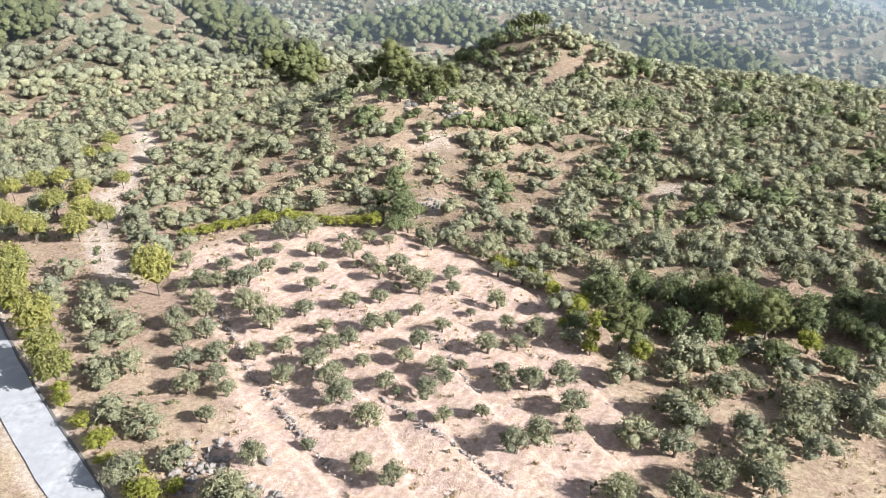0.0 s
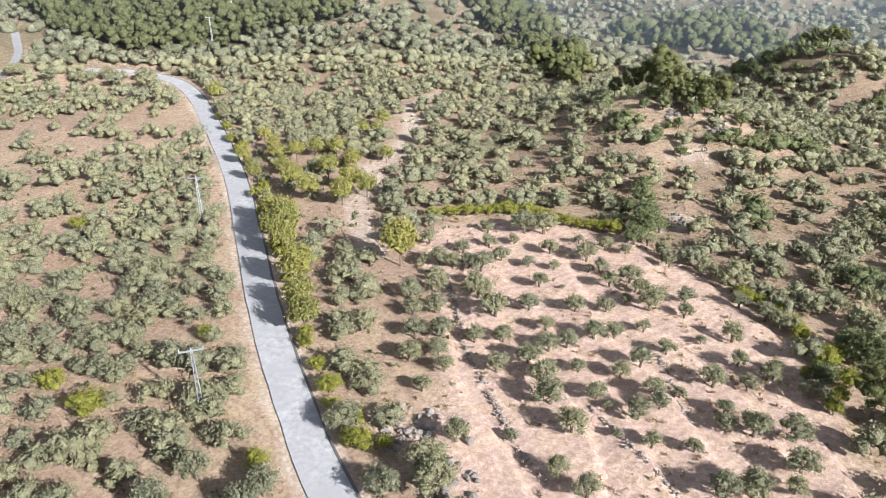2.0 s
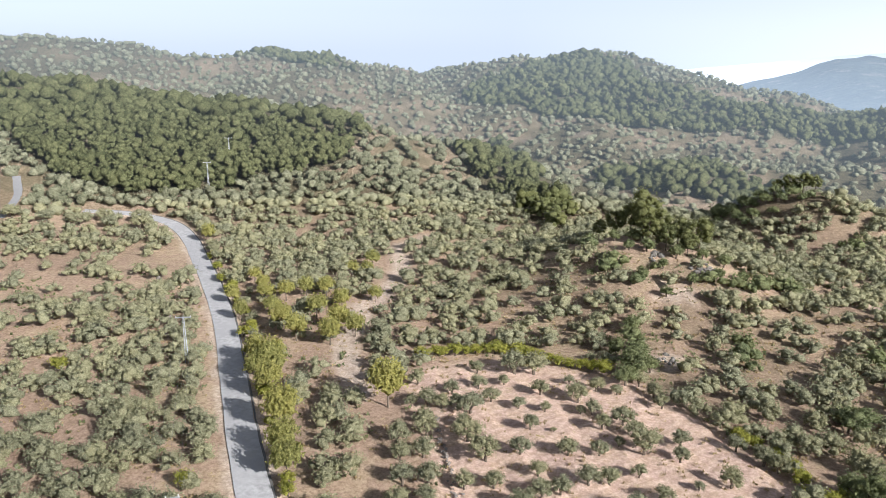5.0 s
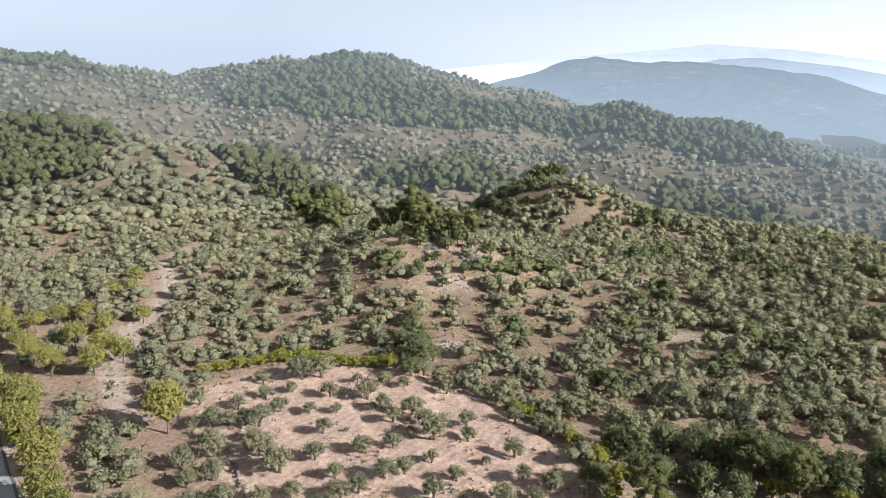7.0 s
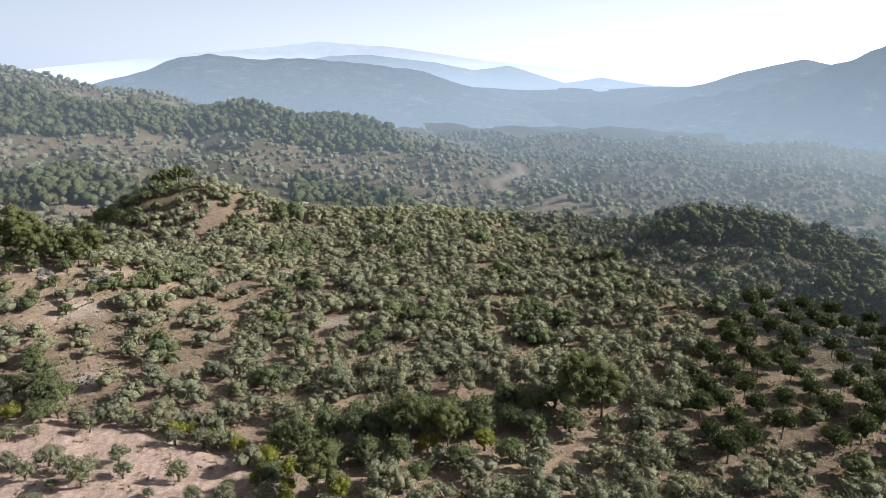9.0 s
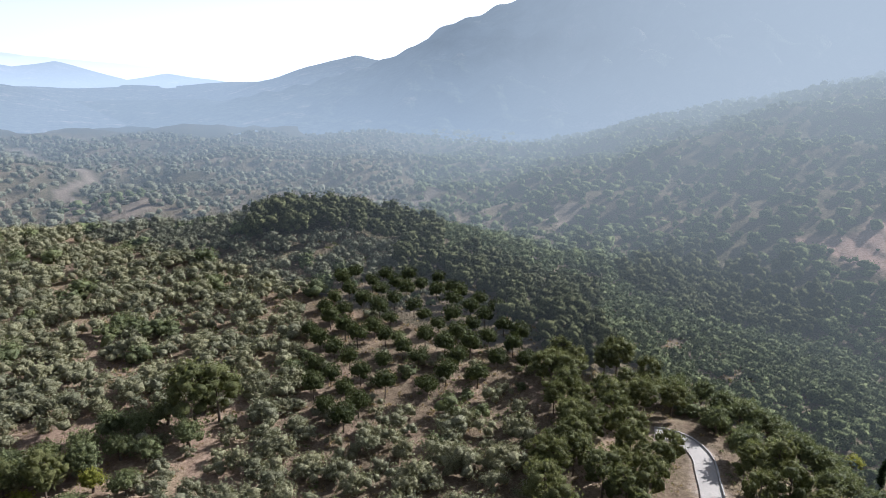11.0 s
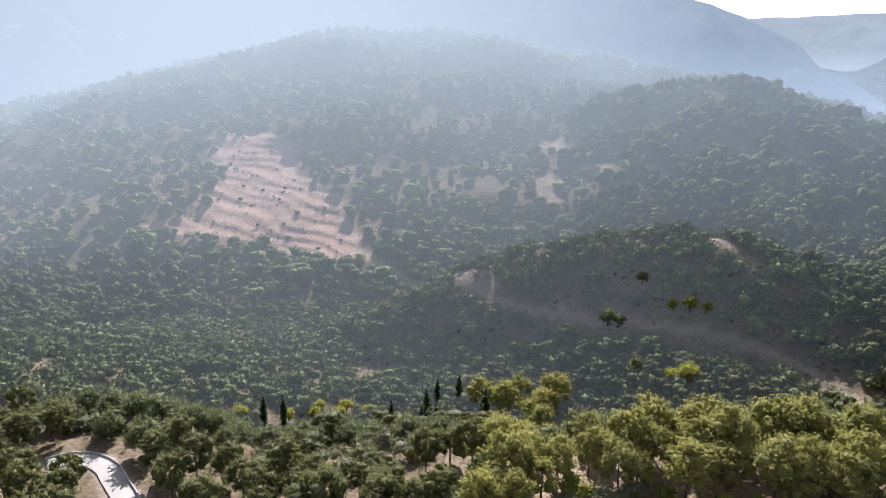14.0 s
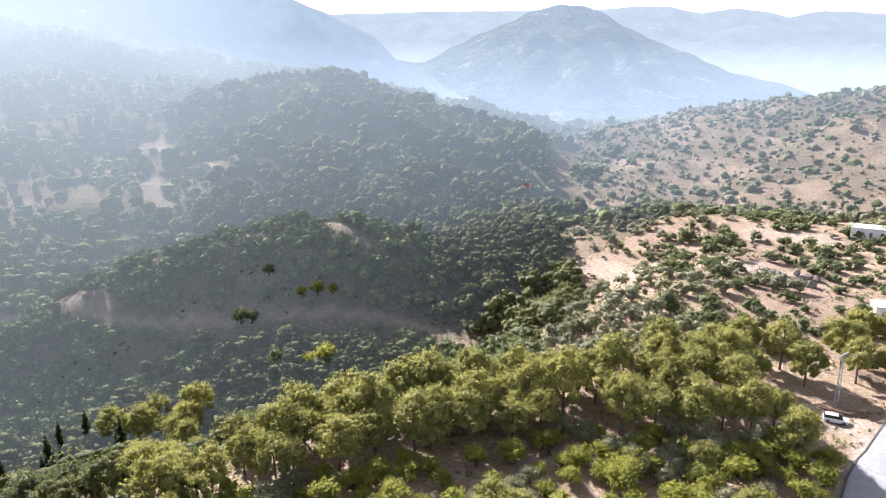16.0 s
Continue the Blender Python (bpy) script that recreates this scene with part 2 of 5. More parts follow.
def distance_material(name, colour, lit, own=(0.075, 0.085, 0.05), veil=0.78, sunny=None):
    """The backdrop: far mountains, their bright haze painted on as emission."""
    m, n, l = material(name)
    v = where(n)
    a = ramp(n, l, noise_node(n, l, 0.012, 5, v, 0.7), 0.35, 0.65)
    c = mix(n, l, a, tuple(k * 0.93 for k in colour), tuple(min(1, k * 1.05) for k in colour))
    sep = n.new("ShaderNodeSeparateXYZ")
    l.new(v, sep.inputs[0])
    # haze painted paler towards the foot
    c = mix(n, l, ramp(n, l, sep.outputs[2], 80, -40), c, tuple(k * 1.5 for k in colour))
    # sun glare painted into the haze colour
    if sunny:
        c = mix(n, l, ramp(n, l, toward_glare(n, l, v), 0.82, 0.995), c, sunny)
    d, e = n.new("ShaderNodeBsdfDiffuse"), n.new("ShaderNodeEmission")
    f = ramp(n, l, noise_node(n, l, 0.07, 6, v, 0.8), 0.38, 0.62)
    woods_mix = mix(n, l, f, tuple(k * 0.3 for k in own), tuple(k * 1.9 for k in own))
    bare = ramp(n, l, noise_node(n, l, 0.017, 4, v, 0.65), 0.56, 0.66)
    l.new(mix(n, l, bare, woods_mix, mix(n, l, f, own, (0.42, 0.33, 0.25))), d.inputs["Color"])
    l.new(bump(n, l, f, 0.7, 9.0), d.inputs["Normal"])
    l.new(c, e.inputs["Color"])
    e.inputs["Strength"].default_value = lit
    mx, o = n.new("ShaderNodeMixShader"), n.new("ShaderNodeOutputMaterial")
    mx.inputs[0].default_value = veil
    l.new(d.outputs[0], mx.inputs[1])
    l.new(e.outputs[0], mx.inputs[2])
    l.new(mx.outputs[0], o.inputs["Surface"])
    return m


def hazed_material(name, dark, light, soil=False, air=(0.20, 0.24, 0.262), bright=(0.30, 0.338, 0.345)):
    """Backdrop hills: leaves or earth with haze painted in as emission, stronger further off and towards the glare."""
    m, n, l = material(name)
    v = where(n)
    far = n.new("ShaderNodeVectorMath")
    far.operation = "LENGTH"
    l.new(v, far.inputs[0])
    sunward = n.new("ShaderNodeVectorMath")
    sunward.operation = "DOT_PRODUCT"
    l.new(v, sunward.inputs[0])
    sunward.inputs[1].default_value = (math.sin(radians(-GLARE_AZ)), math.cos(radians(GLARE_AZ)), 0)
    # share of painted haze: grows with distance and towards the glare
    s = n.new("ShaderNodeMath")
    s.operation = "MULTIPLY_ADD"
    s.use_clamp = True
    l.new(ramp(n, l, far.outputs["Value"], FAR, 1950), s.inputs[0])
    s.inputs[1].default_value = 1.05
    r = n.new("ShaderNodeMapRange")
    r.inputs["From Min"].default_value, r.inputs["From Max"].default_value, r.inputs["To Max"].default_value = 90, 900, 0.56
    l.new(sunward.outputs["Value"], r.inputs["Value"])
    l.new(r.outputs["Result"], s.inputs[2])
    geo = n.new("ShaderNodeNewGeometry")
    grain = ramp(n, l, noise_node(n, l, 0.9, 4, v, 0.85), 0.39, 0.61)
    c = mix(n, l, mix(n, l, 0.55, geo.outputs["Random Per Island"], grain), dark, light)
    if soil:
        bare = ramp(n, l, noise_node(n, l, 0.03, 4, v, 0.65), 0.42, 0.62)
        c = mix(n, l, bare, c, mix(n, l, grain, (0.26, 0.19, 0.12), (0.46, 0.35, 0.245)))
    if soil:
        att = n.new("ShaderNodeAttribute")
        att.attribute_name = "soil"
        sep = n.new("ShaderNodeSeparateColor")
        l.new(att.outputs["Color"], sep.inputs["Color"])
        # the same mask of scrub and painted shade
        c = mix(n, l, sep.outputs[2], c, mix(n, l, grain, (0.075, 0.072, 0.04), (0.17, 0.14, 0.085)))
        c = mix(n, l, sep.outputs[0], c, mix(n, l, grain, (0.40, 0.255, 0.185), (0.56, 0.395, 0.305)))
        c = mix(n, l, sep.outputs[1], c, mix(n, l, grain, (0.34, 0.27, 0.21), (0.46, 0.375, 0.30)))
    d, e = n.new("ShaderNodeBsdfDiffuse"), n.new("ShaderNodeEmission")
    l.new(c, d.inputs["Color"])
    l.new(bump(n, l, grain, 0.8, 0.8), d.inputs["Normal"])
    # emitted haze colour, brighter on the glare bearing to imitate sun glare
    l.new(mix(n, l, ramp(n, l, toward_glare(n, l, v), 0.55, 1.0), air, bright), e.inputs["Color"])
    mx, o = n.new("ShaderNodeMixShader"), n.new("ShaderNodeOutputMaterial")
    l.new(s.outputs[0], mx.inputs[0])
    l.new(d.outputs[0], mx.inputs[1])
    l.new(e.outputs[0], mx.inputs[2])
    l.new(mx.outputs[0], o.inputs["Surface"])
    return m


GROUND = ground_material()
FAR = 310.0  # from here on all land has haze painted in
FAR_GROUND = hazed_material("hazed_ground", (0.145, 0.12, 0.07), (0.29, 0.23, 0.145), True)
FAR_OLIVE = hazed_material("hazed_olives", (0.115, 0.12, 0.068), (0.345, 0.335, 0.215))
FAR_PINE = hazed_material("hazed_pines", (0.055, 0.064, 0.03), (0.20, 0.20, 0.092))
FAR_OAK = hazed_material("hazed_oaks", (0.06, 0.078, 0.034), (0.29, 0.315, 0.14))
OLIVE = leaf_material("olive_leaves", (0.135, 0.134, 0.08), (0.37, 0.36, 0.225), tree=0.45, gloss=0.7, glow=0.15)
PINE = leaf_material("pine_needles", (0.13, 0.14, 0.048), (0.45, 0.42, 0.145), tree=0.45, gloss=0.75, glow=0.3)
# darker pines of the hills; also the shaded copy of PINE for backlit trees
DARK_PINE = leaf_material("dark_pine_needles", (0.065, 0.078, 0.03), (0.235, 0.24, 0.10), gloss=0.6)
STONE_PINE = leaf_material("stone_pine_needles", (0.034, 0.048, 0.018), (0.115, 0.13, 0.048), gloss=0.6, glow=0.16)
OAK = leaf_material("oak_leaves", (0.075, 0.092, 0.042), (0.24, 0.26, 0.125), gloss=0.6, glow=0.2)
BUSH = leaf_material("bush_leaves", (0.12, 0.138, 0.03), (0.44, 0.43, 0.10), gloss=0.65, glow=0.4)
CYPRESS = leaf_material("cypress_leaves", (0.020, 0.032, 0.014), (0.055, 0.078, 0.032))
BARK = plain("bark", (0.17, 0.13, 0.095), 0.95, 3.0, 0.45, relief=0.05)
ASPHALT = plain("pale_asphalt", (0.35, 0.34, 0.33), 0.85, 0.9, 0.3, relief=0.004)
FAR_ROAD = plain("grey_asphalt", (0.22, 0.215, 0.21), 0.9, 1.6, 0.2, relief=0.004)
GRAVEL = plain("gravel", (0.50, 0.455, 0.40), 0.95, 2.0, 0.2)
STONE = plain("field_stone", (0.24, 0.205, 0.175), 0.95, 0.9, 0.35, relief=0.05)
LIMESTONE = plain("limestone", (0.19, 0.17, 0.145), 0.95, 0.9, 0.4, relief=0.1)
CONCRETE = plain("concrete", (0.50, 0.47, 0.43), 0.9, 0.8, 0.2)
DARK_CONCRETE = plain("dark_concrete", (0.13, 0.12, 0.11), 0.9, 0.8, 0.3)
STEEL = plain("galvanised_steel", (0.42, 0.43, 0.44), 0.5, 2.0, 0.15, metal=0.7)
WHITE = plain("white_plaster", (0.78, 0.76, 0.72), 0.85, 0.5, 0.1)
TILE = plain("clay_roof_tiles", (0.42, 0.20, 0.12), 0.9, 2.0, 0.3)
WOOD = plain("cut_logs", (0.30, 0.20, 0.14), 0.9, 1.5, 0.4)
PAINT = plain("white_car_paint", (0.80, 0.80, 0.80), 0.25, 0.5, 0.04, relief=0.0)
RUBBER = plain("tyre_rubber", (0.03, 0.03, 0.03), 0.8, 4.0, 0.2)
DARK = plain("dark_trim", (0.05, 0.05, 0.055), 0.5, 3.0, 0.2)


def glass_material():
    m, n, l = material("window_glass")
    p = surface(n, l, (0.02, 0.025, 0.03), 0.05, spec=0.8)
    return m


GLASS = glass_material()


# ---- building blocks ----
def mesh_object(name, verts, tris, mat, parent=None, label="", smooth=False, tint=None):
    """One mesh object of triangles, from arrays."""
    me = bpy.data.meshes.new(name)
    verts, tris = np.asarray(verts, np.float32), np.asarray(tris, np.int32)
    me.vertices.add(len(verts))
    me.vertices.foreach_set("co", verts.ravel())
    me.loops.add(tris.size)
    me.loops.foreach_set("vertex_index", tris.ravel())
    me.polygons.add(len(tris))
    me.polygons.foreach_set("loop_start", np.arange(0, tris.size, tris.shape[1], dtype=np.int32))
    me.update(calc_edges=True)
    me.polygons.foreach_set("use_smooth", np.full(len(tris), smooth, dtype=bool))
    if tint is not None:
        me.attributes.new("tint", "FLOAT", "POINT").data.foreach_set("value", np.asarray(tint, np.float32))
    me.materials.append(mat)
    ob = new(name, me)
    if parent is not None:
        ob.parent = parent
    if label:
        ob["label"] = label
    return ob


def part(name, bm, mat, parent=None, label=""):
    """Links a bmesh as one mesh object under a thing or a part."""
    me = bpy.data.meshes.new(name)
    bm.to_mesh(me)
    bm.free()
    me.materials.append(mat)
    ob = new(name, me)
    if parent is not None:
        ob.parent = parent
    if label:
        ob["label"] = label
    return ob


# ---- the plan: roads, tracks, clearings ----
ROAD_A = [(-226, 211), (-215, 218), (-203, 220), (-189, 217), (-173, 206), (-156, 190), (-116, 148.7), (-91.5, 119.3), (-73.2, 96.7), (-60.9, 82.3), (-43.9, 63.9), (-24, 44),
          (-8, 20), (0, -20), (3, -70), (8.5, -112), (8, -128), (5, -150), (-4, -180), (-20, -215)]
ROAD_B = [(-3, 0), (25, 4), (60, 9), (95.2, 9.5), (104, 11), (110, 12.8), (115.5, 14.4), (119.5, 17), (121.5, 20.5), (121, 24)]
TRACK_FIELD = [(-60, 118), (-74, 138), (-77.5, 154.6), (-82.5, 163), (-80, 172), (-86, 200), (-97, 224), (-92, 240)]
TRACK_CLEARING = [(504, -53), (480, -64), (456, -70), (423, -66), (398, -78), (375, -82), (353, -81), (318, -83), (291, -95), (275, -104)]
TRACK_VALLEY = [(265, -90), (247, -99), (221, -102), (194, -118), (174, -132), (150, -147), (128, -153), (110, -150)]
TRACK_VILLAGE = [(290, 440), (303, 485), (330, 510), (356, 531), (380, 600), (440, 765)]
FIELD = [(-43, 112), (-54, 128), (-37, 143), (-10, 142), (7, 128), (18, 115), (20.5, 98), (22, 86), (24, 72), (10, 56), (-12, 58), (-28, 70), (-30, 88), (-37, 103)]
CLEARING = [(386, 18), (390, -9), (438, -33), (506, -26), (500, -50), (471, -66), (457, -75), (423, -64), (391, -82), (353, -80), (318, -83), (323, -65), (352, -36), (364, -14)]
PATCHES = [(57, 211, 9, 6), (59, 165, 9, 4), (-3, 155, 4, 5), (-2, 190, 5, 4), (414, 149, 14, 7), (300, 112, 26, 9), (357, -200, 16, 7), (420, -239, 15, 6), (320, -238, 10, 5), (99, -213, 12, 7),
           (52, -222, 16, 6), (163, -28, 7, 5), (441, 773, 16, 7), (535, 800, 30, 8), (517, 691, 20, 6), (289, 387, 16, 5), (472, 507, 14, 6), (504, 436, 16, 6), (411, 289, 20, 5), (435, 262, 24, 5), (253, 103, 10, 4), (419, 149, 12, 8), (-129, 585, 12, 5), (-99, 606, 10, 4), (-453, 514, 14, 5), (-271, 654, 16, 5), (132, 595, 14, 5), (183, -167, 9, 5), (167, -167, 7, 4), (231, -103, 8, 5), (376, -211, 12, 6), (367, -240, 12, 5), (335, -257, 12, 5), (434, -244, 12, 6), (311, -195, 5, 7), (280, 378, 12, 6), (190, -470, 16, 7), (60, -262, 18, 7), (150, -24, 9, 3.5), (16.5, -136.5, 6, 5)]


def catmull(pts, step):
    """Points along a smooth line through pts, every step metres."""
    p = np.array([pts[0], *pts, pts[-1]], float)
    out = []
    for a, b, c, d in zip(p, p[1:], p[2:], p[3:]):
        k = max(2, int(np.hypot(*(c - b)) / step))
        for f in np.arange(k) / k:
            out.append(0.5 * (2 * b + (c - a) * f + (2 * a - 5 * b + 4 * c - d) * f * f + (3 * b - a - 3 * c + d) * f ** 3))
    return np.array([*out, p[-1]])


def line_distance(x, y, pts):
    return near_line(x, y, [(a, b, 0.0) for a, b in pts])[0]


def inside(x, y, poly):
    """Whether places lie within a polygon."""
    c = np.zeros(np.shape(x), bool)
    for (x0, y0), (x1, y1) in zip(poly, poly[1:] + poly[:1]):
        cut = ((y0 > y) != (y1 > y)) & (x < (x1 - x0) * (y - y0) / (y1 - y0 + 1e-9) + x0)
        c ^= cut
    return c


def soft_inside(x, y, poly, edge):
    """1 within the polygon, fading over edge metres outside it, with a ragged border."""
    wob = waves(x, y, edge * 3, 11) * edge * 0.4
    d = line_distance(x, y, poly + poly[:1])
    return np.where(inside(x, y, poly), 1.0, np.clip(1 - (d + wob) / edge, 0, 1))


A_LINE, B_LINE = catmull(ROAD_A, 4), catmull(ROAD_B, 3)
C_LINE = catmull([(-240, 186), (-246, 197), (-251, 204), (-258, 210), (-264, 215)], 4)


def road_profile(line):
    """Road heights: the land's, evened out along the way."""
    z = height(line[:, 0], line[:, 1])
    for _ in range(25):
        z[1:-1] = (z[:-2] + 2 * z[1:-1] + z[2:]) / 4
    return z


def land(x, y):
    """The land with the road beds and terraces cut into it."""
    z = height(x, y)
    for line, zz in ((A_LINE, A_Z), (B_LINE, B_Z), (C_LINE, C_Z)):
        q, top = near_line(x, y, [(a, b, c) for (a, b), c in zip(line[::3], zz[::3])])
        k = np.clip((9 - q) / 5, 0, 1)
        k = k * k * (3 - 2 * k)
        z = z * (1 - k) + (top - 0.12) * k
    c = soft_inside(x, y, CLEARING, 6)
    steps = 3.9
    f = (z - 0.2 * y + 2.4 * waves(x, y, 70, 19)) / steps
    f = f - np.floor(f)
    z = z + c * steps * (np.clip((f - 0.7) / 0.28, 0, 1) - f) * 0.3
    f2 = soft_inside(x, y, FIELD, 5)
    u = (x * 0.83 + y * 0.56 + 3 * waves(x, y, 40, 6)) / 8.5
    g = u - np.floor(u)
    z = z + f2 * (0.16 * waves(x, y, 9, 5) + 0.75 * (g - np.clip((g - 0.86) / 0.12, 0, 1)))
    return z


A_Z, B_Z, C_Z = road_profile(A_LINE), road_profile(B_LINE), road_profile(C_LINE)


# ---- what grows where ----
def open_ground(x, y):
    """Where nothing grows: roads, tracks, the field, the clearing, bare patches."""
    bad = (line_distance(x, y, [tuple(p) for p in A_LINE[::2]]) < 5.2) | (line_distance(x, y, [tuple(p) for p in B_LINE[::2]]) < 5.6)
    for line, w in ((TRACK_FIELD, 3.0), (TRACK_CLEARING, 5), (TRACK_VALLEY, 4.0), (TRACK_VILLAGE, 8)):
        bad |= line_distance(x, y, line) < w
    bad |= inside(x, y, FIELD) | (line_distance(x, y, [tuple(p) for p in C_LINE[::2]]) < 6)
    for px, py, rx, ry in PATCHES:
        bad |= np.hypot((x - px) / rx, (y - py) / ry) < 1.0
    return bad


WOODS = [(34, 300, 14, 9, 3), (20, 298, 14, 14, 3), (250, 620, 60, 26, 2), (-430, 690, 70, 26, 2), (215, 300, 30, 20, 3), (300, 420, 40, 16, 3)]
# the edges of the darker woods: on the round hill, in the gullies, on the spur
WOOD_EDGES = [[(-225, 671), (-229, 757), (-172, 861), (-85, 852), (-59, 774), (47, 761), (116, 828), (240, 830), (323, 884), (290, 640), (237, 627), (182, 622), (141, 691), (43, 673), (-61, 652), (-143, 655)],
              [(-75, 531), (-42, 539), (10, 568), (42, 513), (60, 490), (20, 470), (-61, 483)],
              [(-126, 379), (-170, 580), (-150, 575), (-100, 450), (-62, 340), (-40, 290), (-50, 262), (-72, 305), (-111, 365)],
              [(100, 320), (147, 527), (172, 555), (195, 509), (215, 461), (180, 360), (140, 300)],
              [(-514, 459), (-400, 390), (-330, 350), (-295, 345), (-260, 385), (-230, 405), (-200, 402), (-183, 372), (-158, 308), (-171, 288), (-194, 261), (-212, 234), (-227, 229), (-260, 226), (-420, 300)],
              [(273, 81), (360, 94), (377, 55), (355, 5), (325, -7), (285, 0), (250, 40)],
              [(269, -267), (228, -300), (195, -310), (130, -235), (88, -172), (76, -146), (90, -140), (123, -164), (153, -184), (174, -190)]]
STONE_PINES = [(162, 124), (174, 102), (164, 77), (142, 59), (122, 47), (117, 60), (101, 70), (91, 69), (88, 76), (96, 88), (122, 106)]
KNOLL_FOOT = [(-60, 215), (-40, 150), (10, 135), (62, 150), (66, 215), (15, 200)]
DRY_GLADE = [(86, 62), (105, 62), (127, 54), (113, 42), (92, 46)]


def near_wood(az):
    """Where the bushes end and the pine wood begins."""
    return np.interp(-az, [110, 120, 141, 150, 158, 168], [84, 96, 106, 111, 117, 121])


def zone(x, y):
    """Which plant grows at a place: 0 none, 1 olive, 2 pine, 3 oak scrub, 4 stone pine, 5 bush."""
    d = np.hypot(x, y)
    az = np.degrees(np.arctan2(-x, y))
    az = np.where(az > 120, az - 360, az)
    w1, w2 = waves(x, y, 60, 21), waves(x, y, 150, 22)
    k = np.ones(x.shape, int)
    # woods among the far groves
    for px, py, rx, ry, kind in WOODS:
        k = np.where(np.hypot((x - px) / rx, (y - py) / ry) + 0.2 * w1 < 1, kind, k)
    for poly in WOOD_EDGES:
        k = np.where(inside(x + 5 * w1, y + 5 * w2, poly), 6, k)
    k = np.where((np.hypot((x + 8) / 26, (y - 203) / 13) < 1) & (waves(x, y, 16, 28) > -0.3), 3, k)
    k = np.where((k == 1) & (az < -4) & (az > -62) & (d > 125) & (d < 310) & (waves(x, y, 24, 27) > 0.72), 3, k)
    # the wooded ridge and the pine wood round the valley's near edge
    k = np.where((az < -45) & (az > -60) & (d > 238) & (d < 300), 2, k)
    k = np.where((az < -57) & (az > -73) & (d > 165) & (d < 240), 2, k)
    k = np.where((az < -69) & (az > -83) & (d < np.interp(-az, [69, 72, 77, 83], [185, 176, 148, 124])), 2, k)
    k = np.where((az < -103) & (az > -121) & (d > 150) & (d < 190), 2, k)
    k = np.where((az < -82) & (az > -176) & (d < np.interp(-az, [82, 86, 92, 99, 107, 114, 122, 128, 135, 141, 152, 163, 171, 176], [126, 116, 111, 99, 105, 113, 120, 120, 121, 126, 137, 155, 170, 178])), 2, k)
    k = np.where(inside(x, y, STONE_PINES), 0, k)
    k = np.where((az < -58) & (az > -150) & (d > 118) & (k == 1), 3, k)
    k = np.where((az < -122) & (az + 4 * w1 > -150) & (d > 330) & (w1 + w2 > 0.1), 2, k)
    k = np.where((az < -118) & (az > -169) & (d < near_wood(az)) & (k == 2), np.where(w1 > 0.0, 5, np.where(w1 > -0.6, 1, 2)), k)
    k = np.where((az < -168) & (d < 150), np.where(line_distance(x, y, [(20, -118), (18, -132), (14, -144), (22, -138)]) < 7, 0, 5), k)
    k = np.where((az < -122 + 5 * w1) & (az > -141) & (d > 330) & (d < 640) & (w1 + w2 > -0.6), 6, k)
    k = np.where((az < -150) & (d > 170) & (k == 1) & (w1 > -0.1), 3, k)
    # backlit pines take the darker needles: their shade put into the colour
    k = np.where((k == 2) & (az + 5 * w1 > -113), 6, k)
    k = np.where(open_ground(x, y), 0, k)
    k = np.where(inside(x, y, CLEARING), 0, k)
    return k


def beyond(x, y):
    """Where the land belongs to the backdrop, with haze painted into its materials."""
    return (np.hypot(x, y) > FAR) | (x * math.sin(radians(-GLARE_AZ)) + y * math.cos(radians(GLARE_AZ)) > 132)


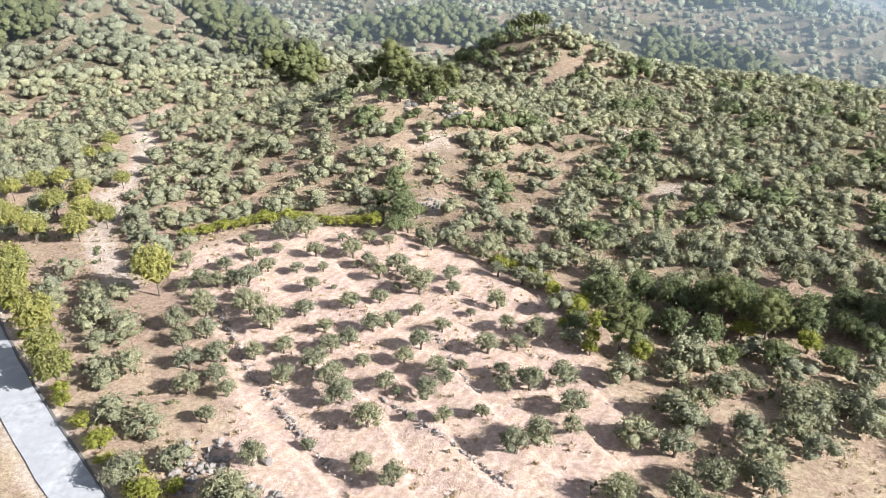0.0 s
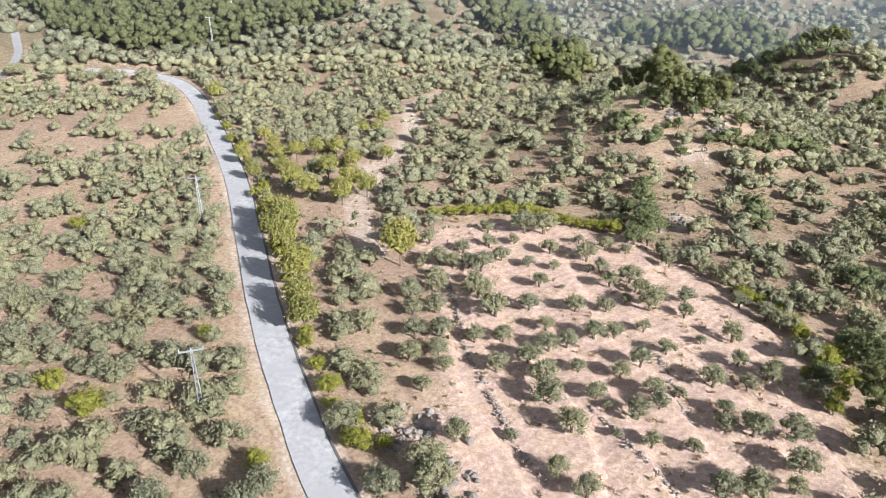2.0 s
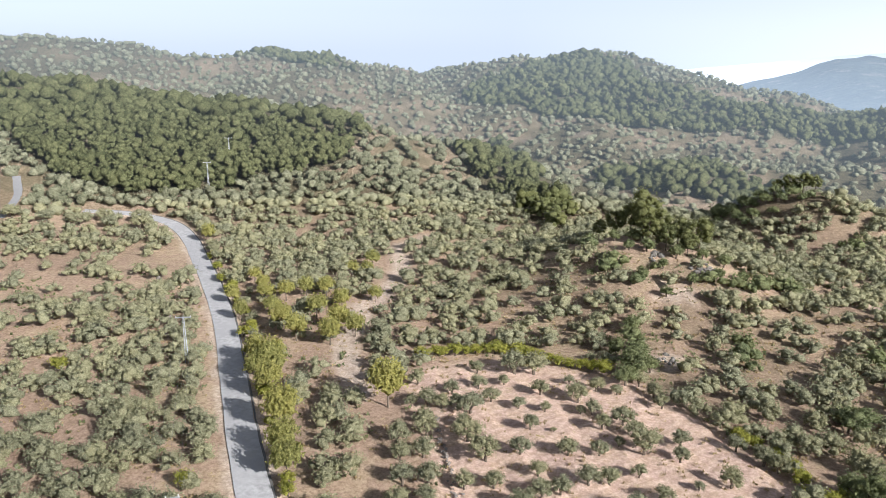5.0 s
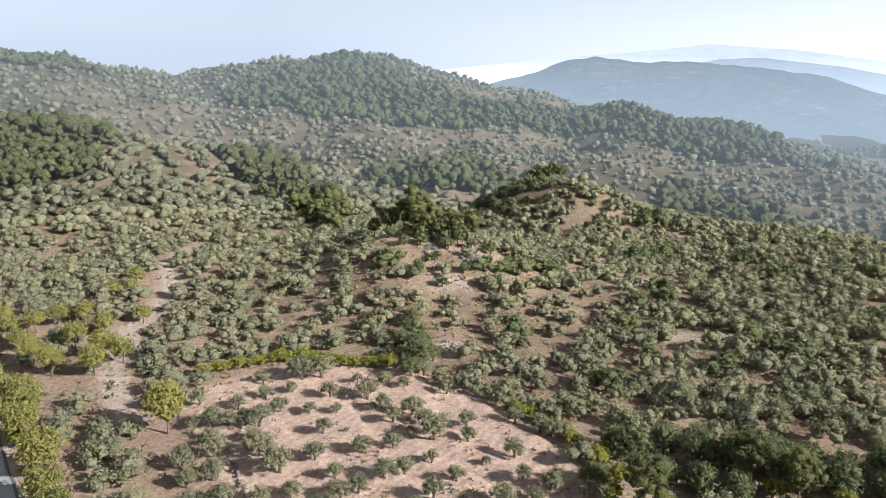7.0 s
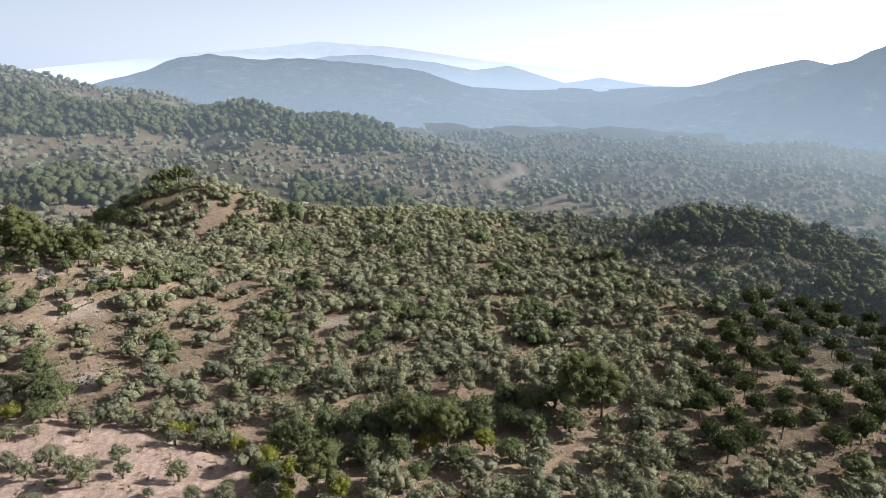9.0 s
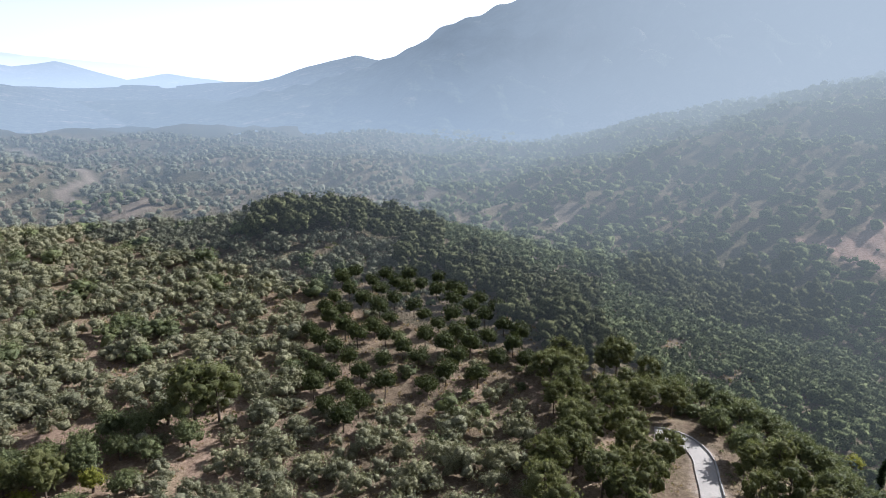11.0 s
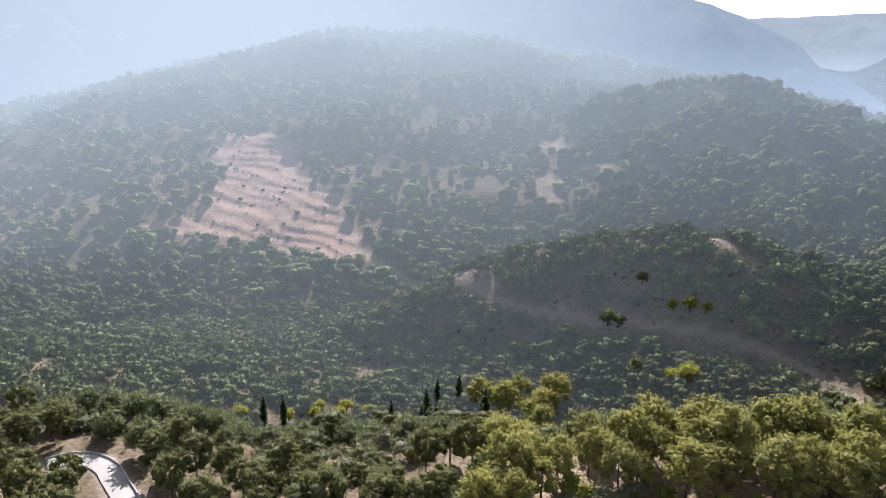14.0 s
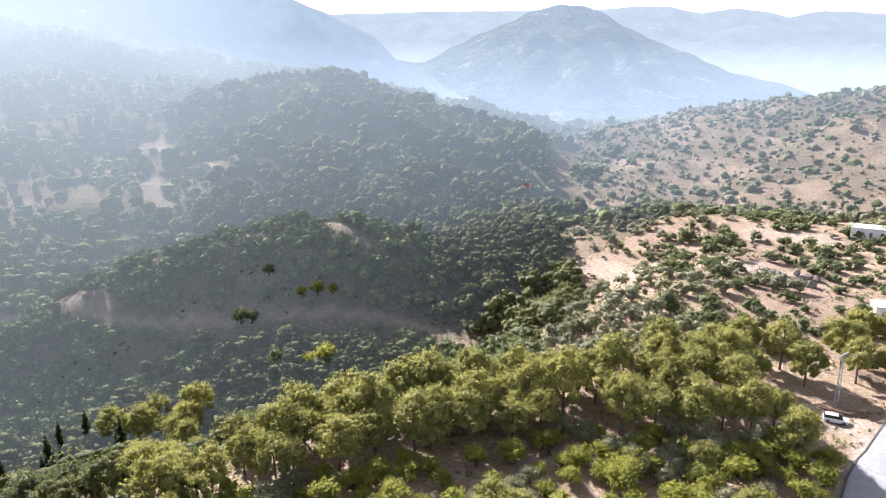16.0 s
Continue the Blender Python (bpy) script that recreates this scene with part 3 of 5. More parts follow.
def build_ground():
    az = np.concatenate([np.arange(-190, 66, 0.49), np.arange(66, 170, 4.0)])
    d = [0.5, 8, 16, 24, 31]
    while d[-1] < 4900:
        d.append(d[-1] * (1.0135 if d[-1] < 290 else 1.006 if d[-1] < 520 else 1.0145 if d[-1] < 900 else 1.06))
    d = np.array(d)
    A, D = np.meshgrid(az, d, indexing="ij")
    x, y = polar(A, D)
    z = land(x, y)
    n, k = A.shape
    i = np.arange(n * k).reshape(n, k)
    j = np.roll(i, -1, axis=0)
    tris = np.concatenate([np.stack([i[:, :-1], i[:, 1:], j[:, 1:]], -1).reshape(-1, 3), np.stack([i[:, :-1], j[:, 1:], j[:, :-1]], -1).reshape(-1, 3)])[:, ::-1]
    ob = mesh_object("ground", np.stack([x, y, z], -1).reshape(-1, 3), tris, GROUND, smooth=True)
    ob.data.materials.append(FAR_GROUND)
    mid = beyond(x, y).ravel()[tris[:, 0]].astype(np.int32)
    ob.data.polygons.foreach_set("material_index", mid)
    x, y, D = x.ravel(), y.ravel(), D.ravel()
    soil = np.zeros((len(x), 4), np.float32)
    soil[:, 3] = 1
    soil[:, 0] = np.maximum(soft_inside(x, y, FIELD, 4), 0.92 * soft_inside(x, y, CLEARING, 6))
    pale = np.zeros(len(x))
    az = np.degrees(np.arctan2(-x, y))
    az = np.where(az > 120, az - 360, az)
    for line, w in ((TRACK_FIELD, 2.2), (TRACK_CLEARING, 2.0), (TRACK_VALLEY, 1.0), (TRACK_VILLAGE, 4.0)):
        pale = np.maximum(pale, 0.55 * np.clip(1 - (line_distance(x, y, [tuple(p) for p in catmull(line, 8)]) - w) / (w * 0.7), 0, 1))
    for px, py, rx, ry in PATCHES:
        q = np.hypot((x - px) / rx, (y - py) / ry) + 0.45 * waves(x, y, rx * 0.9, 3)
        pale = np.maximum(pale, 0.42 * np.clip((1.25 - q) / 0.4, 0, 1))
    hz = (height(x, y) - 0.2 * y + 2.4 * waves(x, y, 70, 19)) / 3.9
    fz = hz - np.floor(hz)
    within = soft_inside(x, y, CLEARING, 4)
    pale = np.maximum(pale, 0.1 * within * (fz < 0.25))
    # darker bands for the banks' scrub and shadow, put into the soil colour
    soil[:, 0] *= 1 - 0.24 * within * (fz > 0.78)
    for line, w in ((A_LINE, 4.6), (B_LINE, 3.2)):
        q = line_distance(x, y, [tuple(p) for p in line[::3]]) + 0.8 * waves(x, y, 11, 13)
        pale = np.maximum(pale, 0.6 * np.clip((w - q) / 1.5, 0, 1))
    soil[:, 1] = pale
    soil[:, 0] = np.maximum(soil[:, 0], 0.15 * np.clip((D - 330) / 60, 0, 1) * np.clip((-az - 152) / 4, 0, 1) * (D < 1000))
    scrub_and_shade = np.clip((waves(x, y, 160, 9) + 0.1) * 1.2, 0, 1) * np.clip((D - 230) / 120, 0, 1)
    scrub_and_shade = np.maximum(scrub_and_shade, 0.62 * np.clip((D - 70) / 40, 0, 1) * ((az < -66) & (az > -147) & ((az < -76) | (D > 165)) & ((az > -116) | (D > 112))) * np.clip(1.25 - 0.35 * waves(x, y, 26, 15), 0, 1))
    scrub_and_shade = np.maximum(scrub_and_shade, 0.4 * np.clip((-az - 14) / 12, 0, 1) * np.clip((az + 75) / 10, 0, 1) * np.clip((D - 118) / 30, 0, 1) * np.clip(0.8 + 0.5 * waves(x, y, 22, 17), 0, 1))
    # knoll foot and flank: scrub, with their shade painted into the ground colour
    scrub_and_shade = np.maximum(scrub_and_shade, 0.4 * inside(x, y, KNOLL_FOOT) * np.clip(0.8 + 0.5 * waves(x, y, 20, 45), 0, 1))
    scrub_and_shade = np.maximum(scrub_and_shade, 0.75 * (np.hypot((x - 26) / 26, (y - 297) / 18) < 1))
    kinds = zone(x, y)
    # darker ground under the pine woods
    scrub_and_shade = np.maximum(scrub_and_shade, 0.95 * (((kinds == 2) | (kinds == 6)) & (D > 205)))
    # shade of backlit grass round the stone pines, painted as browner ground
    scrub_and_shade = np.maximum(scrub_and_shade, 0.62 * np.clip((-az - 42) / 8, 0, 1) * np.clip((az + 76) / 4, 0, 1) * np.clip((D - 70) / 20, 0, 1) * np.clip((215 - D) / 30, 0, 1) * np.clip(0.9 - 0.4 * waves(x, y, 18, 44), 0, 1))
    scrub_and_shade = np.maximum(scrub_and_shade, 0.6 * ((kinds == 3) & (D > 300)) * np.clip(0.6 + 0.7 * waves(x, y, 45, 25), 0, 1))
    soil[:, 2] = np.clip(scrub_and_shade + np.clip((D - 450) / 400, 0, 0.3), 0, 0.95) * (1 - soil[:, 0]) * (1 - pale)
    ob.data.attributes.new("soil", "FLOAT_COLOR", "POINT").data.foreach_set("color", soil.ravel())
    return tagged(ob, "dry pinkish earth and straw on rolling hills", "ground", kind="structure")


build_ground()


def strip(name, line, zs, left, right, up, mat, label, thick=0.3):
    """A slab that follows a line, from left to right of it, up above its bed."""
    t = np.gradient(line, axis=0)
    t /= np.linalg.norm(t, axis=1)[:, None]
    nx, ny = -t[:, 1], t[:, 0]
    rng = np.random.RandomState(5)
    rows = []
    lw = left + rng.normal(0, 0.07, len(line))
    rw = right + rng.normal(0, 0.07, len(line))
    for off, dz in ((lw, up - thick), (lw, up), ((lw + rw) / 2, up + 0.05), (rw, up), (rw, up - thick)):
        rows.append(np.stack([line[:, 0] + nx * off, line[:, 1] + ny * off, zs + dz], -1))
    v = np.stack(rows, 1)
    n, k = v.shape[:2]
    i = np.arange(n * k).reshape(n, k)
    tris = np.concatenate([np.stack([i[:-1, :-1], i[1:, :-1], i[1:, 1:]], -1).reshape(-1, 3), np.stack([i[:-1, :-1], i[1:, 1:], i[:-1, 1:]], -1).reshape(-1, 3)])
    return tagged(mesh_object(name, v.reshape(-1, 3), tris, mat), label, "road", kind="structure")


strip("road", A_LINE, A_Z, -2.7, 2.7, 0.06, ASPHALT, "pale worn asphalt country road between olive groves")
strip("road", C_LINE, C_Z, -1.5, 1.5, 0.1, FAR_ROAD, "pale road on the slope beyond the bend")
strip("gutter", A_LINE, A_Z, 2.72, 3.15, 0.03, DARK_CONCRETE, "dark concrete gutter along the road")
strip("road", B_LINE, B_Z, -1.7, 1.7, 0.06, GRAVEL, "narrow pale road that bends into the pines")
strip("kerb", B_LINE, B_Z, -2.0, -1.72, 0.3, CONCRETE, "low concrete kerb along the narrow road")


# ---- far mountains, the backdrop ----
def mountains(name, crest, far, foot, foot_z, mat, label, rough=6.0, seed=1):
    """A range with its skyline at (az, elevation) pairs, far metres off, sloping to its foot."""
    az = np.arange(crest[0][0], crest[-1][0], -0.25)
    el = np.interp(-az, [-a for a, _ in crest], [e for _, e in crest])
    top = EYE_Z + far * np.tan(np.radians(el))
    f = np.linspace(0, 1, 40)
    D = far + (foot - far) * f[None, :] + 0 * az[:, None]
    x, y = polar(az[:, None] + 0 * D, D)
    fall = 1 - np.cos(f * math.pi / 2) * 0.0 - (1 - f) ** 1.0
    z = top[:, None] + (foot_z - top[:, None]) * fall[None, :]
    w = np.sin(f * math.pi)[None, :]
    rise = np.clip(top - foot_z, 0, None)[:, None] * 0.012 * rough
    z = z + w * rise * (waves(x, y, far * 0.22, seed) + 0.6 * waves(x, y, far * 0.06, seed + 3) - 0.7)
    z[:, 0] += rough * 0.35 * waves(az * far / 57, az * 0, far * 0.05, seed)
    # the far side, falling away behind the crest
    xb, yb = polar(az, far + abs(far - foot) * 0.8)
    v = np.concatenate([np.stack([xb, yb, 0 * az + foot_z], -1)[:, None, :], np.stack([x, y, z], -1)], 1)
    n, k = v.shape[:2]
    i = np.arange(n * k).reshape(n, k)
    tris = np.concatenate([np.stack([i[:-1, :-1], i[1:, :-1], i[1:, 1:]], -1).reshape(-1, 3), np.stack([i[:-1, :-1], i[1:, 1:], i[:-1, 1:]], -1).reshape(-1, 3)])
    ob = mesh_object(name, v.reshape(-1, 3), tris, mat, smooth=True)
    return tagged(ob, label, "mountains", kind="structure")


# haze colours that the ranges emit in place of real air
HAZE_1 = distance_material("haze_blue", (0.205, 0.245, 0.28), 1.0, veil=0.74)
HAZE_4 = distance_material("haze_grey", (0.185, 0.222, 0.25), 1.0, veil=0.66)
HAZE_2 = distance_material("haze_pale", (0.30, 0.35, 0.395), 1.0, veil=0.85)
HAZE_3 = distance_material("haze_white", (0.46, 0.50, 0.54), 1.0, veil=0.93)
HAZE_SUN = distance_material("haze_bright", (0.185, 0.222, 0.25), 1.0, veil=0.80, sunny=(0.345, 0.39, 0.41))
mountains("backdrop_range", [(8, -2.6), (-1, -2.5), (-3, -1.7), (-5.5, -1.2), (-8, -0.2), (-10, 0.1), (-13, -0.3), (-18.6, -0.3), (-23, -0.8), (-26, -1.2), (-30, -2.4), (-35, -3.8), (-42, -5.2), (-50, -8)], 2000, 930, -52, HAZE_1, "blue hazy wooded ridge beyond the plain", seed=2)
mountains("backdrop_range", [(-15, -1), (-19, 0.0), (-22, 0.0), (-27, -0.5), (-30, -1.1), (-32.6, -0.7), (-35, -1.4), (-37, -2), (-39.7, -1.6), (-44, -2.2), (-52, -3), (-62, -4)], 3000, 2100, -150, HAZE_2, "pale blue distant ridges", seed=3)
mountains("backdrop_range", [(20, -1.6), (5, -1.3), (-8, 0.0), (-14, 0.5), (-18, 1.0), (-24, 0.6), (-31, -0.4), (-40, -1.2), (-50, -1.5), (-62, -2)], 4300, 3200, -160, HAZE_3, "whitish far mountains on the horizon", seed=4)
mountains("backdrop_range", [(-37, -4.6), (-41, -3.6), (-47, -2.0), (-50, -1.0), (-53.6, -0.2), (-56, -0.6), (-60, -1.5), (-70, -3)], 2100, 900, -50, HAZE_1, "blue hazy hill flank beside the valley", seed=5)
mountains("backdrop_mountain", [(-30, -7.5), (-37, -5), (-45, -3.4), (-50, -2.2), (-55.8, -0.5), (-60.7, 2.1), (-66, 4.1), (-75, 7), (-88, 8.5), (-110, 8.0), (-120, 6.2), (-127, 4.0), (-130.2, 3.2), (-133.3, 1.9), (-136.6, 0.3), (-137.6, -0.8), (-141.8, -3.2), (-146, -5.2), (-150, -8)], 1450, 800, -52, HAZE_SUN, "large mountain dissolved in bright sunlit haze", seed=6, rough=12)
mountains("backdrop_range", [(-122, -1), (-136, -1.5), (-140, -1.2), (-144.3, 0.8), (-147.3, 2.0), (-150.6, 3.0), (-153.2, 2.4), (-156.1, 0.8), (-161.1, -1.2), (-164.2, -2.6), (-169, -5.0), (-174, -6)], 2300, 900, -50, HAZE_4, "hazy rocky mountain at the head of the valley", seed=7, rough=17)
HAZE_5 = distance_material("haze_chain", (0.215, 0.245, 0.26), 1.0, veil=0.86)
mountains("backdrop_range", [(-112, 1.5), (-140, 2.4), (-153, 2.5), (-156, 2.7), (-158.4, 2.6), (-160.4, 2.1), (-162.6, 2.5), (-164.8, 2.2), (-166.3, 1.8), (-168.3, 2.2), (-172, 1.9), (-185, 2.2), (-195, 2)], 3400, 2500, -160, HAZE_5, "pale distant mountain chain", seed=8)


# ---- plants ----
def ico(level):
    bm = bmesh.new()
    bmesh.ops.create_icosphere(bm, subdivisions=level, radius=1.0)
    v = np.array([p.co[:] for p in bm.verts])
    t = np.array([[q.index for q in f.verts] for f in bm.faces])
    bm.free()
    return v, t


ICO1 = ico(1)


def lump(rng, centre, radii, ball, rough=0.22):
    """An uneven rounded mass."""
    v, t = ball
    k = 1 + rough * rng.normal(0, 1, (len(v), 1)).clip(-1.6, 1.6)
    return np.asarray(centre) + v * np.asarray(radii) * k, t


def sprays(rng, centres, radii, count, size, lo=0.7, hi=1.3, flat=0.8):
    """Small leaf sprays, one triangle each, that lie loosely along the outside of rounded masses."""
    n = len(centres)
    w = np.array([r[0] * r[1] + r[0] * r[2] for r in radii])
    pick = rng.choice(n, count, p=w / w.sum())
    u = rng.normal(0, 1, (count, 3))
    u /= np.linalg.norm(u, axis=1)[:, None]
    u[:, 2] = np.where(u[:, 2] < -0.35, -u[:, 2], u[:, 2])
    c, r = np.asarray(centres)[pick], np.asarray(radii)[pick]
    p = c + u * r * rng.uniform(lo, hi, (count, 1))
    face = u + rng.normal(0, flat, (count, 3))
    face /= np.linalg.norm(face, axis=1)[:, None]
    side = np.cross(face, rng.normal(0, 1, (count, 3)))
    side /= np.linalg.norm(side, axis=1)[:, None]
    way = np.cross(face, side) + 0.25 * u
    s = size * rng.uniform(0.6, 1.4, (count, 1))
    v = np.stack([p - 0.75 * side * s - 0.8 * way * s, p + way * s * 1.2, p + 0.75 * side * s - 0.8 * way * s], 1)
    # the outer side looks outward
    nrm = np.cross(v[:, 1] - v[:, 0], v[:, 2] - v[:, 0])
    turned = (nrm * u).sum(1) < 0
    v[turned] = v[turned][:, ::-1]
    return v.reshape(-1, 3), np.arange(count * 3).reshape(-1, 3)


def joined(pieces):
    vs, ts, k = [], [], 0
    for v, t in pieces:
        vs.append(v)
        ts.append(t + k)
        k += len(v)
    return np.concatenate(vs), np.concatenate(ts)


def limb(p0, p1, r0, r1, sides=6):
    """A tapered limb from p0 to p1."""
    p0, p1 = np.asarray(p0, float), np.asarray(p1, float)
    ax = (p1 - p0) / np.linalg.norm(p1 - p0)
    a = np.cross(ax, (0.3, 0.9, 0.1))
    a /= np.linalg.norm(a)
    b = np.cross(ax, a)
    th = np.arange(sides) * 2 * math.pi / sides
    ring = np.cos(th)[:, None] * a + np.sin(th)[:, None] * b
    v = np.concatenate([p0 + ring * r0, p1 + ring * r1, [p1]])
    i = np.arange(sides)
    j = (i + 1) % sides
    t = np.concatenate([np.stack([i, j, j + sides], -1), np.stack([i, j + sides, i + sides], -1), np.stack([i + sides, j + sides, 0 * i + 2 * sides], -1)])
    return v, t


def billows(rng, count, centre, spread, size, low):
    """Uneven masses set over a rounded crown, from its top down to low."""
    c, r = [], []
    for k in range(count):
        up = 1 - (1 - low) * (k + 0.5) / count
        a = k * 2.4 + rng.uniform(-0.5, 0.5)
        out = math.sqrt(max(0.0, 1 - up * up)) * rng.uniform(0.65, 1.12)
        s = size / math.sqrt(count) * rng.uniform(0.72, 1.25)
        c.append((spread[0] * out * math.cos(a), spread[0] * out * math.sin(a), centre + spread[1] * up * rng.uniform(0.75, 1.1)))
        r.append((s, s, s * rng.uniform(0.75, 1.0)))
    return c, r


def olive_masses(rng, count):
    """Crown of an olive 1 m wide: several billows round an open middle."""
    return billows(rng, count, 0.40, (0.31, 0.24), 0.62, -0.35)


def pine_masses(rng, count):
    """Crown of a Turkish pine 1 m high: uneven boughs, open below."""
    return billows(rng, count, 0.60, (0.30, 0.32), 0.70, -0.75)


def dome_masses(rng, count):
    c, r = [(0, 0, 0.60)], [(0.32, 0.32, 0.27)]
    for k in range(count):
        a = k * 6.283 / count + rng.uniform(-0.2, 0.2)
        c.append((0.22 * math.cos(a), 0.22 * math.sin(a), 0.50 + rng.uniform(-0.05, 0.08)))
        r.append((0.2, 0.2, 0.2))
    return c, r


def oak_masses(rng, count):
    """Crown of an oak or bush 1 m wide: close, rounded billows down to the ground."""
    return billows(rng, count, 0.36, (0.29, 0.25), 0.66, -0.4)


def spire_masses(rng, count):
    c, r = [], []
    for k in range(count):
        f = k / (count - 1)
        s = 0.085 * (math.sin(math.pi * (0.12 + 0.85 * f)) ** 0.7)
        c.append((rng.uniform(-0.012, 0.012), rng.uniform(-0.012, 0.012), 0.08 + 0.88 * f))
        r.append((s, s, 0.11))
    return c, r


KINDS = {"olive": (olive_masses, 12, 0.027), "pine": (pine_masses, 24, 0.0185), "dome": (dome_masses, 6, 0.034), "oak": (oak_masses, 10, 0.031), "spire": (spire_masses, 10, 0.022)}


def crown(kind, seed, ball, leaves, masses=None, size=1.0, shrink=0.86, rough=0.2):
    rng = np.random.RandomState(seed)
    make, count, leaf = KINDS[kind]
    c, r = make(rng, masses or count)
    pieces = [lump(rng, p, np.asarray(q) * shrink, ball, rough) for p, q in zip(c, r)]
    pieces.append(sprays(rng, c, r, leaves, leaf * size))
    return joined(pieces), c


def trunk(kind, seed, centres):
    rng = np.random.RandomState(seed + 90)
    if kind == "spire":
        return joined([limb((0, 0, -0.03), (0, 0, 0.2), 0.02, 0.015)])
    if kind in ("pine", "dome"):
        top = (rng.uniform(-0.03, 0.03), rng.uniform(-0.03, 0.03), 0.8 if kind == "pine" else 0.6)
        pieces = [limb((0, 0, -0.04), top, 0.026, 0.009)]
        for p in centres[: 6]:
            pieces.append(limb((top[0] * 0.6, top[1] * 0.6, max(0.2, p[2] - 0.12)), p, 0.011, 0.004, 5))
        return joined(pieces)
    fork = (rng.uniform(-0.04, 0.04), rng.uniform(-0.04, 0.04), 0.13)
    pieces = [limb((0, 0, -0.06), fork, 0.055, 0.042, 7)]
    for p in centres[1: 5]:
        pieces.append(limb(fork, p, 0.034, 0.012, 5))
    return joined(pieces)


def model_tree(name, kind, seed, leaves, mat, label, category, group):
    """A tree 1 m wide (or high), out of sight data for the copies: trunk and crown meshes."""
    (cv, ct), centres = crown(kind, seed, ICO1, leaves, shrink=0.63, rough=0.3)
    tv, tt = trunk(kind, seed, centres)
    return {"name": name, "crown": (cv, ct), "trunk": (tv, tt), "mat": mat, "label": label, "category": category, "group": group, "meshes": None}


def plant(model, x, y, size, tall=1.0, turn=None, sink=0.0, label=""):
    """One tree as a thing of its own, with its trunk and crown."""
    rng = np.random.RandomState(int(abs(x * 131 + y * 71)) % 100000)
    base = new(model["name"])
    base.empty_display_size = 0.1
    if model["meshes"] is None:
        a = mesh_object("trunk", *model["trunk"], BARK, base)
        b = mesh_object("crown", *model["crown"], model["mat"], base, smooth=True)
        model["meshes"] = (a.data, b.data)
    else:
        for nm, me in zip(("trunk", "crown"), model["meshes"]):
            new(nm, me).parent = base
    base.matrix_world = pose(x, y, float(land(np.array([x]), np.array([y]))[0]) - sink, 0, 0, rng.uniform(0, 360) if turn is None else turn) @ Matrix.Diagonal((size, size, size * tall, 1))
    return tagged(base, label or model["label"], model["category"], model["group"])


OLIVES = [model_tree("olive_tree", "olive", 10 + k, 1000, OLIVE, "grey-green olive tree on dry pinkish earth", "tree", "olive trees of the groves") for k in range(6)]
PINES = [model_tree("pine_tree", "pine", 30 + k, 1250, PINE, "yellowish green pine with an uneven open crown", "tree", "pines of the wood") for k in range(6)]
DARK_PINES = [model_tree("pine_tree", "pine", 130 + k, 950, DARK_PINE, "dark olive-green pine on the hillside", "tree", "dark pines") for k in range(4)]
DOMES = [model_tree("stone_pine", "dome", 50 + k, 750, STONE_PINE, "young stone pine with a dense round crown", "tree", "young stone pines") for k in range(3)]
GREEN_DOMES = [model_tree("pine_tree", "dome", 55 + k, 800, PINE, "small yellowish green pine with a rounded crown", "tree", "small pines by the track") for k in range(3)]
OAKS = [model_tree("oak_tree", "oak", 60 + k, 750, OAK, "dark green evergreen oak in the ravine", "tree", "oaks") for k in range(4)]
BUSHES = [model_tree("bush", "oak", 70 + k, 600, BUSH, "bright yellow-green leafy bush", "bush", "leafy bushes") for k in range(4)]
SPIRES = [model_tree("cypress", "spire", 80 + k, 900, CYPRESS, "slim dark cypress among the pines", "tree", "cypresses") for k in range(2)]

PLANTED = []


def put(models, x, y, size, tall=1.0, label=""):
    rng = int(abs(x * 37 + y * 91)) % len(models)
    PLANTED.append((x, y, size))
    return plant(models[rng], x, y, size, tall, label=label)


# the young olives of the open field, row by row: x, y, width
def grove(rows):
    for x, y, w in rows:
        put(OLIVES, x, y, w * 1.26, 0.95, "young grey-green olive tree on bare field earth")


grove([(-50.3, 125.0, 3.5), (-42.2, 123.4, 3.2), (-40.4, 134.1, 3.0), (-38.0, 127.6, 3.3), (-33.5, 130.6, 2.4), (-32.8, 136.4, 5.5), (-28.9, 138.2, 5.5), (-25.5, 128.6, 3.4), (-34.0, 122.9, 3.2), (-28.3, 122.1, 2.7), (-21.0, 135.3, 2.1), (-23.2, 122.3, 2.2), (-18.1, 128.9, 4.3), (-15.4, 135.3, 3.3), (-11.3, 134.8, 2.5), (-7.6, 140.8, 3.6), (-4.3, 136.6, 3.5), (-2.5, 132.2, 3.1), (-14.7, 124.5, 3.1), (-16.8, 124.4, 2.0)])
grove([(-44.9, 116.6, 4.0), (-41.9, 116.3, 3.1), (-47.9, 115.8, 2.8), (-38.9, 117.1, 3.7), (-36.2, 116.6, 4.4), (-24.2, 114.6, 3.2), (-20.1, 115.0, 1.0), (-12.0, 119.0, 3.4), (-8.8, 122.6, 3.9), (-35.7, 110.9, 3.2), (-33.4, 106.3, 4.7), (-28.8, 101.6, 4.9), (-23.8, 105.3, 3.4), (-16.3, 108.1, 3.4), (-11.3, 110.1, 3.0), (-8.5, 113.8, 2.0), (-6.4, 119.2, 3.3), (-4.2, 113.3, 5.0), (1.4, 118.8, 3.3), (1.7, 113.3, 3.2)])
